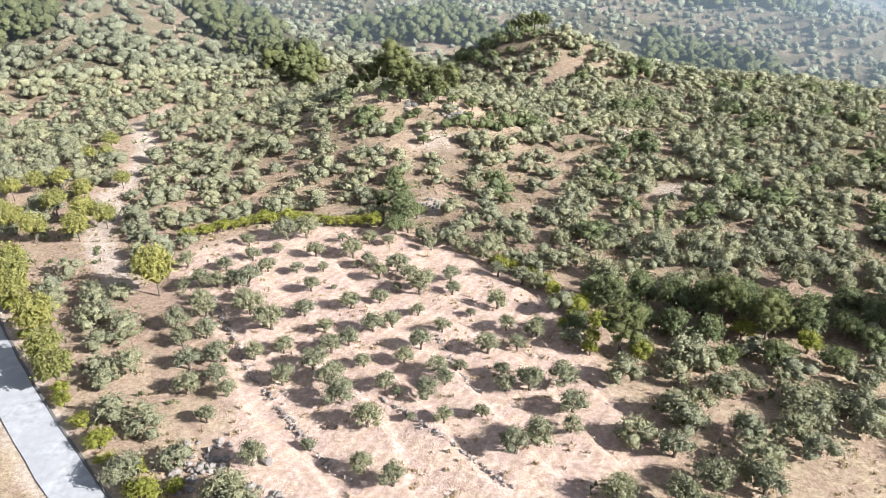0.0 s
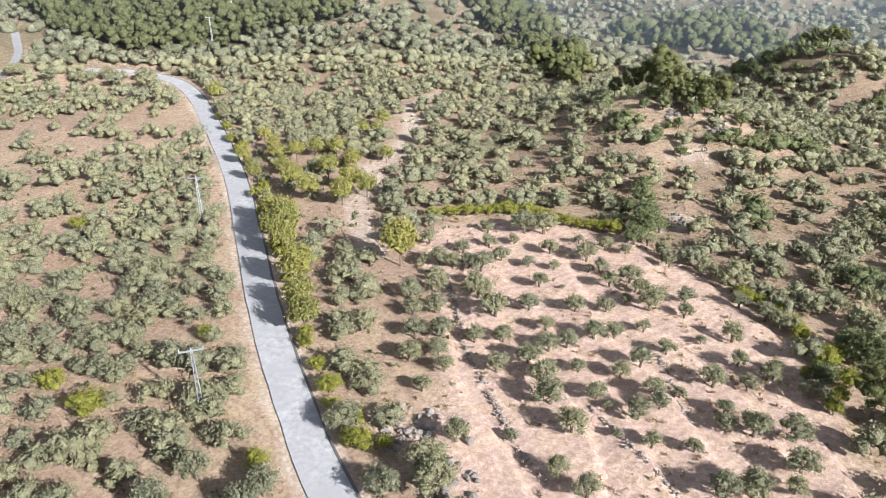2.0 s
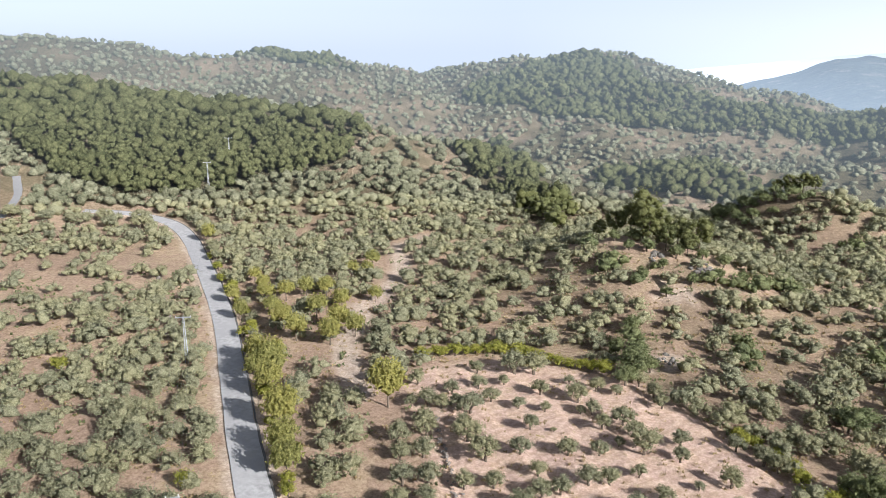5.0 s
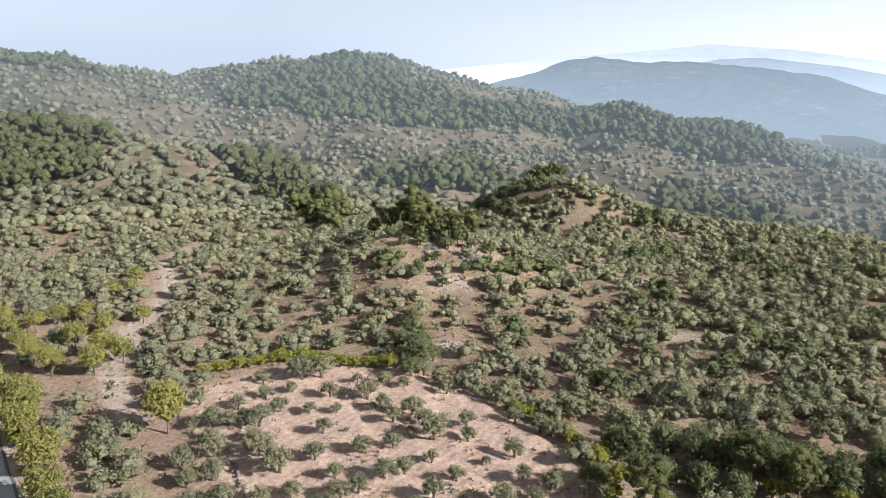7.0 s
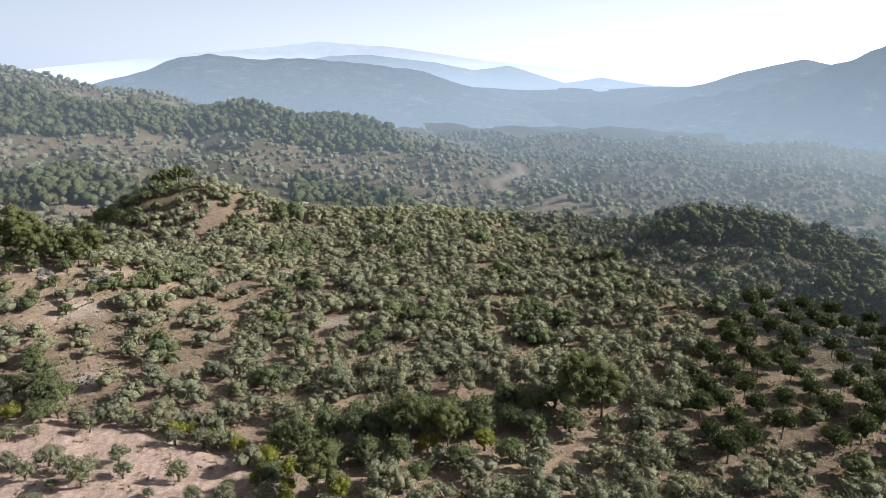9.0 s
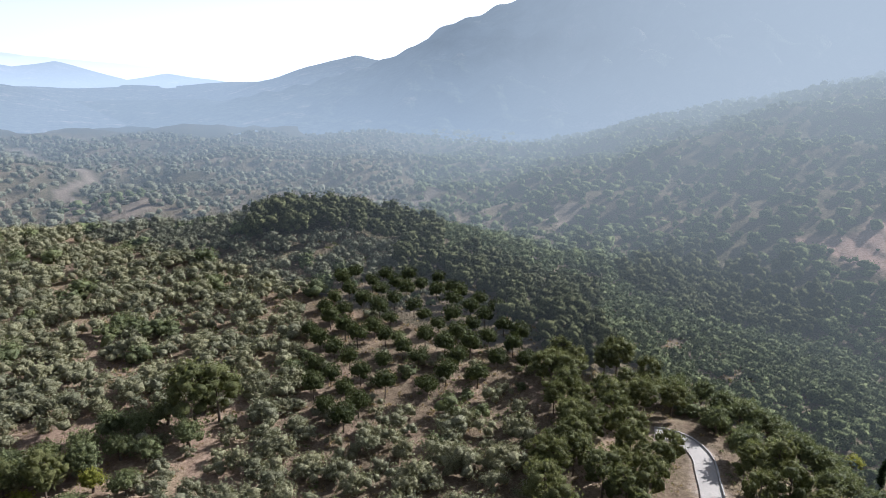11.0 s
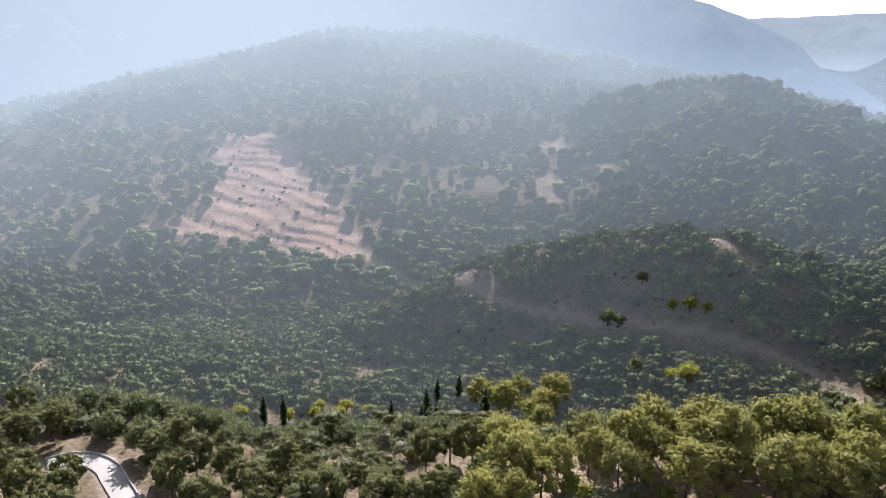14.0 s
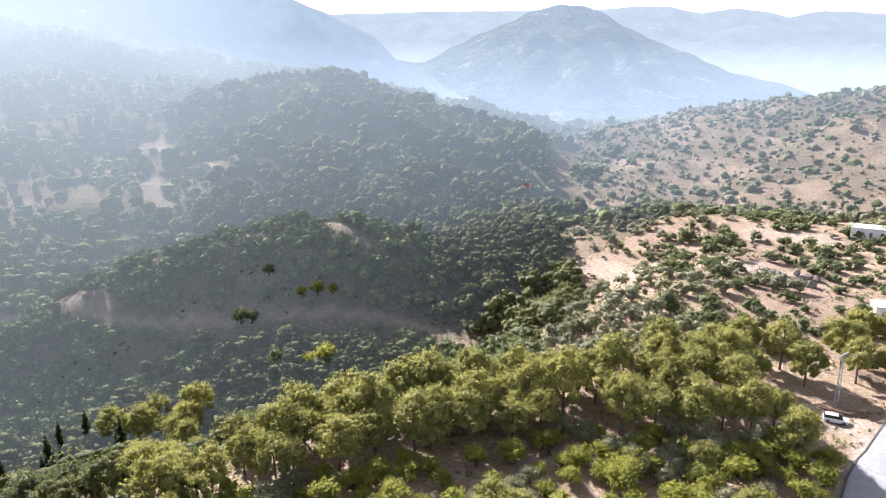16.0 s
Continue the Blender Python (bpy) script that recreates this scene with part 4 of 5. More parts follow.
grove([(10.5, 120.6, 3.4), (14.7, 117.9, 3.9), (16.9, 116.1, 3.5), (-4.4, 105.3, 2.5), (-30.0, 94.0, 3.3), (-25.5, 95.3, 3.2), (-19.6, 100.4, 3.0), (-15.3, 96.8, 3.3), (-11.6, 100.5, 3.7), (-8.6, 102.0, 3.4), (9.4, 108.0, 3.9), (-0.2, 100.1, 2.9), (4.7, 105.3, 1.7), (-18.0, 95.3, 3.6), (-20.1, 90.9, 4.1), (-24.2, 87.4, 3.5), (-12.4, 91.4, 2.6), (-31.9, 84.9, 3.1), (-33.3, 79.4, 2.9)])
grove([(-17.0, 87.5, 3.9), (-14.7, 82.7, 4.6), (-8.7, 85.9, 3.0), (-6.8, 84.3, 1.6), (-6.1, 92.2, 3.1), (-3.7, 95.3, 3.5), (10.4, 100.6, 3.2), (15.8, 101.7, 2.6), (14.5, 98.5, 3.3), (-0.9, 88.9, 3.3), (-2.6, 83.8, 3.7), (0.1, 86.4, 2.8), (2.6, 90.8, 2.0), (6.9, 94.3, 3.9), (11.7, 95.5, 2.9), (8.7, 88.5, 2.6), (9.0, 85.0, 3.1)])
grove([(12.6, 85.0, 4.2), (17.7, 86.1, 4.3), (18.0, 80.0, 4.1), (5.2, 79.0, 2.2), (-0.1, 78.5, 2.7), (-4.7, 78.9, 1.5), (-10.6, 77.7, 4.2), (-24.7, 70.5, 4.0), (-18.1, 73.7, 2.0), (-10.6, 69.1, 3.0), (-6.5, 66.4, 3.5), (9.2, 71.6, 3.9), (12.4, 73.5, 4.2), (17.1, 75.5, 2.8), (-41.0, 106.1, 4.1), (-39.1, 99.7, 3.9), (-35.6, 93.2, 3.9), (-45.1, 102.7, 4.1), (-42.5, 97.7, 3.7), (-39.6, 91.7, 3.9), (-38.1, 85.8, 3.9), (-34.4, 88.7, 3.3)])


# the pines on the knoll, and the trees that come down from it
for x, y, size in [(-14, 216, 11.5), (-18, 218, 8), (-23, 221, 6.5), (-9.5, 216, 8), (-4, 214, 7), (2, 213, 8.5), (-28, 224, 5), (-12, 211, 7), (-7, 210, 6), (-1, 209, 6)]:
    put(DARK_PINES, x, y, size * 1.3, 1.0, "dark green pine on the knoll")
for x, y, size in [(-12, 168, 6), (-11, 160, 7), (-9, 152, 7), (-9, 145, 8), (-10, 139, 6), (-14, 156, 5), (-6, 148, 5)]:
    put(OAKS, x, y, size, 1.0)
for x, y, size in [(-22, 212, 4.5), (-12, 207, 5), (-4, 206, 5), (3, 208, 4.5), (9, 209, 5), (-17, 206, 4), (-7, 200, 4), (-2, 220, 5), (-30, 216, 4), (8, 201, 4), (-12, 194, 4.5), (1, 195, 4), (-5, 188, 4), (14, 204, 4)]:
    put(OAKS, x, y, size, 1.0, "dark green evergreen oak on the knoll")
# dark trees on the shaded side of the further knoll
for x, y, size in [(10, 300, 6), (14, 297, 6), (18, 303, 7), (20, 296, 6), (23, 300, 7), (25, 294, 6), (28, 299, 6), (30, 293, 5), (15, 291, 6), (21, 288, 5), (27, 287, 5), (9, 293, 5), (33, 296, 5), (37, 291, 4.5)]:
    put(OAKS, x, y, size, 0.9, "dark green evergreen oak on the shaded knoll")
for x, y, size in [(33, 302, 7.5), (38, 301, 8), (42, 300, 6.5), (29, 303, 6)]:
    put(DARK_PINES, x, y, size, 1.0, "dark green pine on top of the knoll")
# small pines by the track
for x, y, size in [(-119, 169, 5), (-103, 160, 6), (-99, 164, 6), (-94, 166, 6), (-97, 188, 5), (-94, 143, 7), (-86, 137, 7), (-80, 147, 7), (-77, 137, 7), (-74, 144, 6), (-93, 190, 5), (-95, 198, 6), (-108, 158, 6),
                   (-89, 152, 7), (-80, 168, 5), (-113, 164, 5), (-101, 150, 6), (-86, 160, 6)]:
    put(GREEN_DOMES, x, y, size, 1.1)
# taller pines and bushes beside the road
for x, y, size in [(-52, 114, 9), (-80, 117, 8), (-83, 122, 7), (-66, 99, 8), (-61, 91, 7), (-107, 145, 5), (-116, 154, 5)]:
    put(GREEN_DOMES, x, y, size, 1.25, "tall rounded pine beside the road")
for x, y, size in [(-36, 65, 4.5), (-39, 69, 3.5), (-33, 66, 3), (-125, 105, 5), (-71, 79, 4), (-47, 57, 4), (-75, 57, 6), (-84, 60, 5), (-100, 136, 4), (-92, 127, 4), (-76, 109, 5), (-122, 161, 4), (-130, 168, 4), (-138, 177, 4),
                   (-147, 186, 4), (-56, 85, 3.5), (-50, 78, 3.5), (-46, 74, 4)]:
    put(BUSHES, x, y, size, 0.95, "bright yellow-green bush beside the road")
for x, y in [(-195, 207), (-205, 203), (-215, 198), (-225, 193), (-236, 188), (-246, 183), (-200, 213), (-212, 208)]:
    put(OLIVES, x, y, 8.0, 0.85)
# the row along the road's edge
rng = np.random.RandomState(77)
for (x, y), (ax, ay) in zip(A_LINE, np.gradient(A_LINE, axis=0)):
    if not 44 < y < 200 or x > -20 or rng.uniform() < 0.36:
        continue
    k = rng.uniform(4.4, 6.2) / math.hypot(ax, ay)
    x, y, what = x - ay * k, y + ax * k, rng.uniform()
    if what < 0.4:
        put(BUSHES, float(x), float(y), rng.uniform(2.6, 4.4), 0.9, "bright yellow-green bush beside the road")
    elif what < 0.75:
        put(OLIVES, float(x), float(y), rng.uniform(4.2, 6), 0.95, "grey-green olive tree beside the road")
    else:
        put(GREEN_DOMES, float(x), float(y), rng.uniform(6, 8.2), 1.25)
# the hedge above the field
for x, y, size in [(-55, 138, 4), (-52, 140, 4), (-48, 142, 5), (-44, 145, 4), (-40, 147, 5), (-35, 148, 5), (-30, 147, 4), (-25, 145, 4), (-20, 145, 4), (-15, 144, 5), (-53.5, 138, 3.4), (-50, 141, 3.6), (-46, 143.5, 3.6), (-42, 146, 4), (-37.5, 147.5, 4), (-32.5, 148, 4), (-27.5, 146, 3.6), (-22.5, 145, 3.6), (-17.5, 144.5, 4)]:
    put(BUSHES, x, y, size, 0.8, "green bush in the hedge above the field")
# the ravine beside the field
for x, y, size in [(27, 112, 6), (33, 103, 6), (48, 109, 7), (63, 104, 7), (68, 95, 6), (75, 93, 7), (58, 107, 6), (36, 114, 6), (22, 101, 5), (54, 110, 6), (70, 106, 7), (78, 102, 7), (44, 92, 5), (52, 92, 6), (60, 90, 6)]:
    put(OAKS, x, y, size, 0.95)
for x, y, size in [(11, 126, 3), (14, 123, 3.2), (17.5, 121.5, 3), (19, 117, 3.4), (20.5, 115, 2.6), (20.5, 109, 3.2), (22, 105, 3), (20, 101, 2.8), (25, 110, 3.6), (23, 94, 3.2), (12, 123, 3.6), (17, 120, 3.4), (20, 113, 3.8), (23, 106, 5), (26, 102, 4.5), (24, 97, 4), (49, 99, 5), (31, 93, 5), (58, 95, 5)]:
    put(BUSHES, x, y, size, 1.0, "bright green leafy bush in the ravine")
for x, y, size in [(29, 108, 8), (35, 110, 7), (40, 107, 8), (45, 106, 8), (50, 105, 8), (55, 103, 7), (60, 100, 7), (72, 101, 7), (38, 100, 6), (66, 99, 6), (43, 98, 6)]:
    put(OAKS, x, y, size, 1.1)
for x, y, size in [(80, 97, 14), (84, 95, 12), (28, 95, 10), (47, 103, 10), (53, 99, 9)]:
    put(DARK_PINES, x, y, size, 0.95, "large dark pine above the ravine")
# cypresses in the pine wood
for x, y, size in [(161, -15, 9), (163, -20, 9), (161, -47, 11), (164, -58, 13), (162, -60, 10), (157, -72, 14), (161, -73, 10), (176, -72, 11), (178, -66, 10), (163, -56, 9)]:
    put(SPIRES, x, y, size)
# pines round the parking place
for x, y, size in [(33, -130, 11), (25, -126, 8), (25, -149, 10), (31, -154, 11), (17, -156, 10), (11, -158, 9), (21, -163, 11)]:
    put(PINES, x, y, size)
# the small garden in the valley
for x, y, size in [(171, -29, 5), (173, -36, 5), (166, -43, 5), (169, -22, 5), (174, -44, 6), (169, -49, 5), (167, -10, 5), (174, -56, 5), (157, -36, 4), (176, -31, 5), (178, -39, 5)]:
    put(BUSHES, x, y, size, 0.9, "fresh green leafy tree round the valley garden")
# fresh green trees and a few darker ones on the spur
for x, y, size in [(166, -144, 6), (170, -141, 4.5), (162, -147, 4.5), (144, -127, 8), (147, -124, 6)]:
    put(BUSHES, x, y, size, 1.1, "fresh green leafy tree on the shaded slope")
for x, y, size in [(156, -119, 8), (181, -125, 6.5), (178, -127, 5), (185, -140, 5), (150, -122, 6)]:
    put(OAKS, x, y, size, 1.1, "green oak on the shaded slope")


# scattered plants: where each kind grows
def scatter(x0, x1, y0, y1, step, seed, jitter=0.42):
    rng = np.random.RandomState(seed)
    gx, gy = np.meshgrid(np.arange(x0, x1, step), np.arange(y0, y1, step * 0.9))
    gx = gx + (np.arange(gx.shape[0]) % 2)[:, None] * step / 2
    x = gx.ravel() + rng.uniform(-jitter, jitter, gx.size) * step
    y = gy.ravel() + rng.uniform(-jitter, jitter, gx.size) * step
    return x, y, rng


# the young stone pines, planted in rows
x, y, rng = scatter(80, 185, 40, 130, 7.4, 19, 0.16)
for q in np.nonzero(inside(x, y, STONE_PINES) & (rng.uniform(0, 1, x.shape) < 0.9))[0]:
    put(DOMES, float(x[q]), float(y[q]), rng.uniform(4.8, 6.4), rng.uniform(1.0, 1.25))

SIZES = {1: (4.6, 6.8), 2: (7.6, 11.4), 3: (5.4, 8.2), 4: (4.4, 6.0), 5: (3.2, 6.0), 6: (6.5, 9.5)}
SETS = {1: OLIVES, 2: PINES, 3: OAKS, 4: DOMES, 5: BUSHES, 6: DARK_PINES}
TALL = {1: 0.95, 2: 1.0, 3: 0.95, 4: 1.2, 5: 0.85, 6: 1.0}
MAX_THINGS = {1: 145, 2: 230, 3: 110, 4: 90, 5: 130, 6: 110}


def keep(x, y, k, rng):
    """Thinning: gaps in the groves and on the dry slopes."""
    d = np.hypot(x, y)
    az = np.degrees(np.arctan2(-x, y))
    az = np.where(az > 120, az - 360, az)
    p = np.where(k == 1, 0.95, np.where(k == 2, 0.93, np.where(k == 3, 0.85, np.where(k == 4, 0.8, 0.9))))
    p = np.where((k == 1) & (waves(x, y, 33, 31) > 0.75), 0.5, p)
    p = np.where((k == 3) & (waves(x, y, 40, 33) > 0.65), 0.35, p)
    p = np.where((az < -150) & (d > 180) & (k != 2) & (k != 6), p * 0.45, p)
    p = np.where(inside(x, y, DRY_GLADE), p * 0.35, p)
    p = np.where(inside(x, y, KNOLL_FOOT), p * 0.72, p)
    p = np.where((az > 38) & (d > 150) & (d < 260) & (np.abs(x + 185) < 40), p * 0.35, p)
    return rng.uniform(0, 1, x.shape) < p


x, y, rng = scatter(-330, 330, -330, 330, 6.0, 3, 0.34)
k = zone(x, y)
ok = (k > 0) & keep(x, y, k, rng) & (np.hypot(x, y) > 38)
for px, py, ps in PLANTED:
    ok &= np.hypot(x - px, y - py) > ps * 0.5 + 2.0
x, y, k = x[ok], y[ok], k[ok]
d = np.hypot(x, y)
az = np.degrees(np.arctan2(-x, y))
seen = (az < 62) | (az < -60) | (az > 172)
order = np.argsort(d + np.where(seen, 0, 500))
count = {q: 0 for q in SIZES}
REST = []
for q in order:
    kind = int(k[q])
    lo, hi = SIZES[kind]
    size = rng.uniform(lo, hi)
    if kind == 1 and az[q] > 36 and d[q] < 175:
        size *= 0.94
    if kind == 3 and (az[q] < -150 or az[q] > 172):
        size *= 0.6
    if kind == 2 and d[q] < 60:
        continue
    if count[kind] < MAX_THINGS[kind] and d[q] < 190:
        count[kind] += 1
        put(SETS[kind], float(x[q]), float(y[q]), size, TALL[kind] * rng.uniform(0.85, 1.15))
    else:
        REST.append((x[q], y[q], size, kind, d[q]))

# the rest of the groves and woods, too many to count
xf, yf, rng = scatter(-950, 950, -950, 950, 10.0, 8)
kf = zone(xf, yf)
df = np.hypot(xf, yf)
af = np.degrees(np.arctan2(-xf, yf))
af = np.where(af > 120, af - 360, af)
ok = (kf > 0) & keep(xf, yf, kf, rng) & ((np.abs(xf) > 330) | (np.abs(yf) > 330)) & (df < 960) & (af < 66) & (af > -186)
for q in np.nonzero(ok)[0]:
    lo, hi = SIZES[int(kf[q])]
    REST.append((xf[q], yf[q], rng.uniform(lo, hi) * (0.6 if af[q] < -150 and kf[q] == 3 else 1.0) * {2: 0.8, 3: 1.0, 6: 0.95}.get(int(kf[q]), 1.12), int(kf[q]), df[q]))


# more olives between the larger ones
xo, yo, rng = scatter(-330, 330, -120, 340, 5.7, 17, 0.5)
do = np.hypot(xo, yo)
ao = np.degrees(np.arctan2(-xo, yo))
zo = zone(xo, yo)
ok = ((zo == 1) | (zo == 4)) & (ao < 64) & (ao > -72) & (do > np.where(ao < -8, 95, np.where(ao > 37, 80, 150))) & (do < 335) & (rng.uniform(0, 1, do.shape) < np.where(ao < -8, 0.62, np.where(ao > 37, 0.5, 0.3)) * np.where(inside(xo, yo, KNOLL_FOOT), 0.4, 1))
ok &= ~((ao > 38) & (do > 150) & (do < 260) & (np.abs(xo + 185) < 45))
for q in np.nonzero(ok)[0]:
    REST.append((xo[q], yo[q], rng.uniform(3.2, 5.4), 1, (do[q] if ao[q] > 37 else max(do[q], 155.0))))

# dense bushes, olives and young pines at the near edge of the pine wood
xo, yo, rng = scatter(0, 110, -125, -10, 4.4, 27, 0.48)
do = np.hypot(xo, yo)
ao = np.degrees(np.arctan2(-xo, yo))
w = waves(xo, yo, 26, 61)
ok = (ao < -108) & (ao > -176) & (do > 62) & (do < near_wood(ao) + 2) & ~open_ground(xo, yo)
for px, py, ps in PLANTED:
    ok &= np.hypot(xo - px, yo - py) > ps * 0.3 + 1.0
for q in np.nonzero(ok)[0]:
    if w[q] > 1.0:
        continue
    if rng.uniform() < 0.09:
        put(PINES, float(xo[q]), float(yo[q]), rng.uniform(6, 10))
    elif w[q] > -0.25:
        put(BUSHES, float(xo[q]), float(yo[q]), rng.uniform(4.2, 7.0), 0.8, "yellow-green leafy bush below the pines")
    else:
        put(OLIVES, float(xo[q]), float(yo[q]), rng.uniform(3.8, 6.2), 0.8, "feathery grey-green olive below the pines")

# shrubs on the dry slopes
xo, yo, rng = scatter(-120, 420, -760, -150, 6.6, 29, 0.5)
do = np.hypot(xo, yo)
ao = np.degrees(np.arctan2(-xo, yo))
ao = np.where(ao > 120, ao - 360, ao)
ok = (ao < -148) & (ao > -186) & (do > 178) & (do < 760) & ~open_ground(xo, yo) & (zone(xo, yo) != 2) & (rng.uniform(0, 1, do.shape) < 0.6 + 0.3 * waves(xo, yo, 50, 62))
for q in np.nonzero(ok)[0]:
    REST.append((xo[q], yo[q], 1.0 + 2.6 * rng.uniform() ** 2, int(rng.choice([1, 1, 3])), max(do[q], 250.0)))

# low shrubs along the terraces of the clearing
xo, yo, rng = scatter(310, 515, -95, 25, 3.2, 30, 0.5)
hz = (height(xo, yo) - 0.2 * yo + 2.4 * waves(xo, yo, 70, 19)) / 3.9
fz = hz - np.floor(hz)
ok = inside(xo, yo, CLEARING) & (((fz > 0.75) & (rng.uniform(0, 1, fz.shape) < 0.16)) | (rng.uniform(0, 1, fz.shape) < 0.025))
for q in np.nonzero(ok)[0]:
    REST.append((xo[q], yo[q], rng.uniform(1.2, 2.6), 3, 420.0))

# undergrowth that fills the scrub of the valley sides
xu, yu, rng = scatter(-400, 420, -400, 400, 5.6, 12, 0.5)
du = np.hypot(xu, yu)
ok = (zone(xu, yu) == 3) & (du > 120) & (du < 400) & (rng.uniform(0, 1, du.shape) < 0.36 - 0.25 * waves(xu, yu, 40, 26))
for q in np.nonzero(ok)[0]:
    REST.append((xu[q], yu[q], 3.0 + 4.5 * rng.uniform() ** 2, 3, max(160.0, du[q])))
# the close scrub of the shaded spur
xu, yu, rng = scatter(60, 300, -270, -60, 3.9, 13, 0.5)
du = np.hypot(xu, yu)
au = np.degrees(np.arctan2(-xu, yu))
ok = (au < -103) & (au > -148) & (du > 196) & (du < 285) & ~open_ground(xu, yu) & (rng.uniform(0, 1, du.shape) < 0.5 - 0.3 * waves(xu, yu, 38, 26))
for q in np.nonzero(ok)[0]:
    REST.append((xu[q], yu[q], rng.uniform(2.2, 4.8), 3, du[q]))
# tall close trees in the shaded gully below it, mostly dark pines to paint its deep shade
xu, yu, rng = scatter(60, 240, -190, -20, 4.6, 16, 0.5)
du = np.hypot(xu, yu)
au = np.degrees(np.arctan2(-xu, yu))
ok = (au < -100) & (au > -141) & (du > 128) & (du < np.interp(-au, [100, 112, 118, 128, 141], [165, 200, 222, 206, 180])) & ~open_ground(xu, yu)
for q in np.nonzero(ok)[0]:
    REST.append((xu[q], yu[q], rng.uniform(5, 9), int(rng.choice([3, 6, 6])), max(141.0, du[q])))
# olives and shrubs among the stone pines
xu, yu, rng = scatter(60, 190, 20, 135, 5.6, 18, 0.5)
ok = (inside(xu, yu, STONE_PINES) & (rng.uniform(0, 1, xu.shape) < 0.45)) | (inside(xu, yu, DRY_GLADE) & (rng.uniform(0, 1, xu.shape) < 0.3))
for q in np.nonzero(ok)[0]:
    REST.append((xu[q], yu[q], rng.uniform(2.6, 4.6), int(rng.choice([1, 1, 3])), 150.0))
# closer trees in the far woods, and scrub on the far valley sides
xu, yu, rng = scatter(-900, 900, -900, 920, 8.0, 14, 0.5)
du = np.hypot(xu, yu)
au = np.degrees(np.arctan2(-xu, yu))
au = np.where(au > 120, au - 360, au)
ku = zone(xu, yu)
for q in np.nonzero(((ku == 2) | (ku == 6)) & (du > 300) & (du < 940) & (au < 62) & (au > -186))[0]:
    if rng.uniform() < (0.35 if du[q] < 470 else 0.7):
        REST.append((xu[q], yu[q], rng.uniform(6.5, 10.0), int(ku[q]), du[q]))
for q in np.nonzero((ku == 3) & (du >= 400) & (du < 760) & (rng.uniform(0, 1, du.shape) < 0.55 - 0.45 * waves(xu, yu, 45, 25)))[0]:
    REST.append((xu[q], yu[q], 2 + 6 * rng.uniform() ** 2, 3, 481.0))

NAMES = {1: ("olive", OLIVE, "olive_grove", "grey-green olive groves on the slopes"), 2: ("pine", PINE, "pine_wood", "dark pine woods on the ridges"),
         3: ("oak", OAK, "oak_scrub", "dark green oak scrub on the hillsides"), 4: ("dome", STONE_PINE, "stone_pine_wood", "round-crowned stone pines further off"),
         5: ("oak", BUSH, "thicket", "bright green thicket"), 6: ("pine", DARK_PINE, "dark_pine_wood", "dark olive-green pine woods on the hills")}


def woods(kind, trees, backdrop=False):
    """Many trees as one object."""
    shape, mat, name, label = NAMES[kind]
    # further off: leaf materials with haze painted in
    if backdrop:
        mat, name, label = {1: FAR_OLIVE, 2: FAR_PINE, 6: FAR_PINE}.get(kind, FAR_OAK), "backdrop_woods", "far woods with bluish haze painted in"
    few = 8 if shape == "pine" else 4
    slim = shape in ("pine", "dome")
    near = [crown(shape, 200 + i, ICO1, 330, masses=few + 3, size=1.3, shrink=0.66, rough=0.3)[0] for i in range(5)]
    mid = [crown(shape, 240 + i, ICO1, 110, masses=few, size=1.7, shrink=0.66, rough=0.3)[0] for i in range(5)]
    far = [crown(shape, 300 + i, ICO1, 40, masses=few - 2, size=2.0, shrink=0.82, rough=0.28)[0] for i in range(5)]
    least = [crown(shape, 340 + i, ICO1, 5 if slim else 4, masses=2 if slim else 1, size=3.0, shrink=0.85 if slim else 0.74, rough=0.28)[0] for i in range(6)]
    rng = np.random.RandomState(kind)
    vs, ts, tint, at = [], [], [], 0
    xs, ys = np.array([t[0] for t in trees]), np.array([t[1] for t in trees])
    zs = land(xs, ys)
    for (tx, ty, size, _, dist), tz in zip(trees, zs):
        v, t = (near if dist < 140 else mid if dist < 300 else far if dist < 400 else least)[rng.randint(5)]
        a = rng.uniform(0, 6.283)
        ca, sa = math.cos(a) * size, math.sin(a) * size
        tall = size * TALL[kind] * rng.uniform(0.85, 1.15)
        w = np.empty_like(v)
        w[:, 0] = v[:, 0] * ca - v[:, 1] * sa + tx
        w[:, 1] = v[:, 0] * sa + v[:, 1] * ca + ty
        w[:, 2] = v[:, 2] * tall + tz - (0.12 if dist < 400 else 0.26) * size
        vs.append(w)
        ts.append(t + at)
        at += len(v)
        tint.append(np.full(len(v), rng.uniform(0, 1)))
    ob = mesh_object(name, np.concatenate(vs), np.concatenate(ts), mat, smooth=True, tint=np.concatenate(tint))
    return tagged(ob, label, "trees", kind="stuff")


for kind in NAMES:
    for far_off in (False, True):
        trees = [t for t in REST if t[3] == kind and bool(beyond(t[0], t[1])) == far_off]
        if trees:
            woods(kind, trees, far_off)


# ---- stone walls, rocks ----
def rock_verts(rng, size, flat=0.7):
    v, t = lump(rng, (0, 0, 0), (size, size * rng.uniform(0.7, 1.2), size * flat), ICO1, 0.16)
    a = rng.uniform(0, 6.28)
    return np.stack([v[:, 0] * math.cos(a) - v[:, 1] * math.sin(a), v[:, 0] * math.sin(a) + v[:, 1] * math.cos(a), v[:, 2]], -1), t


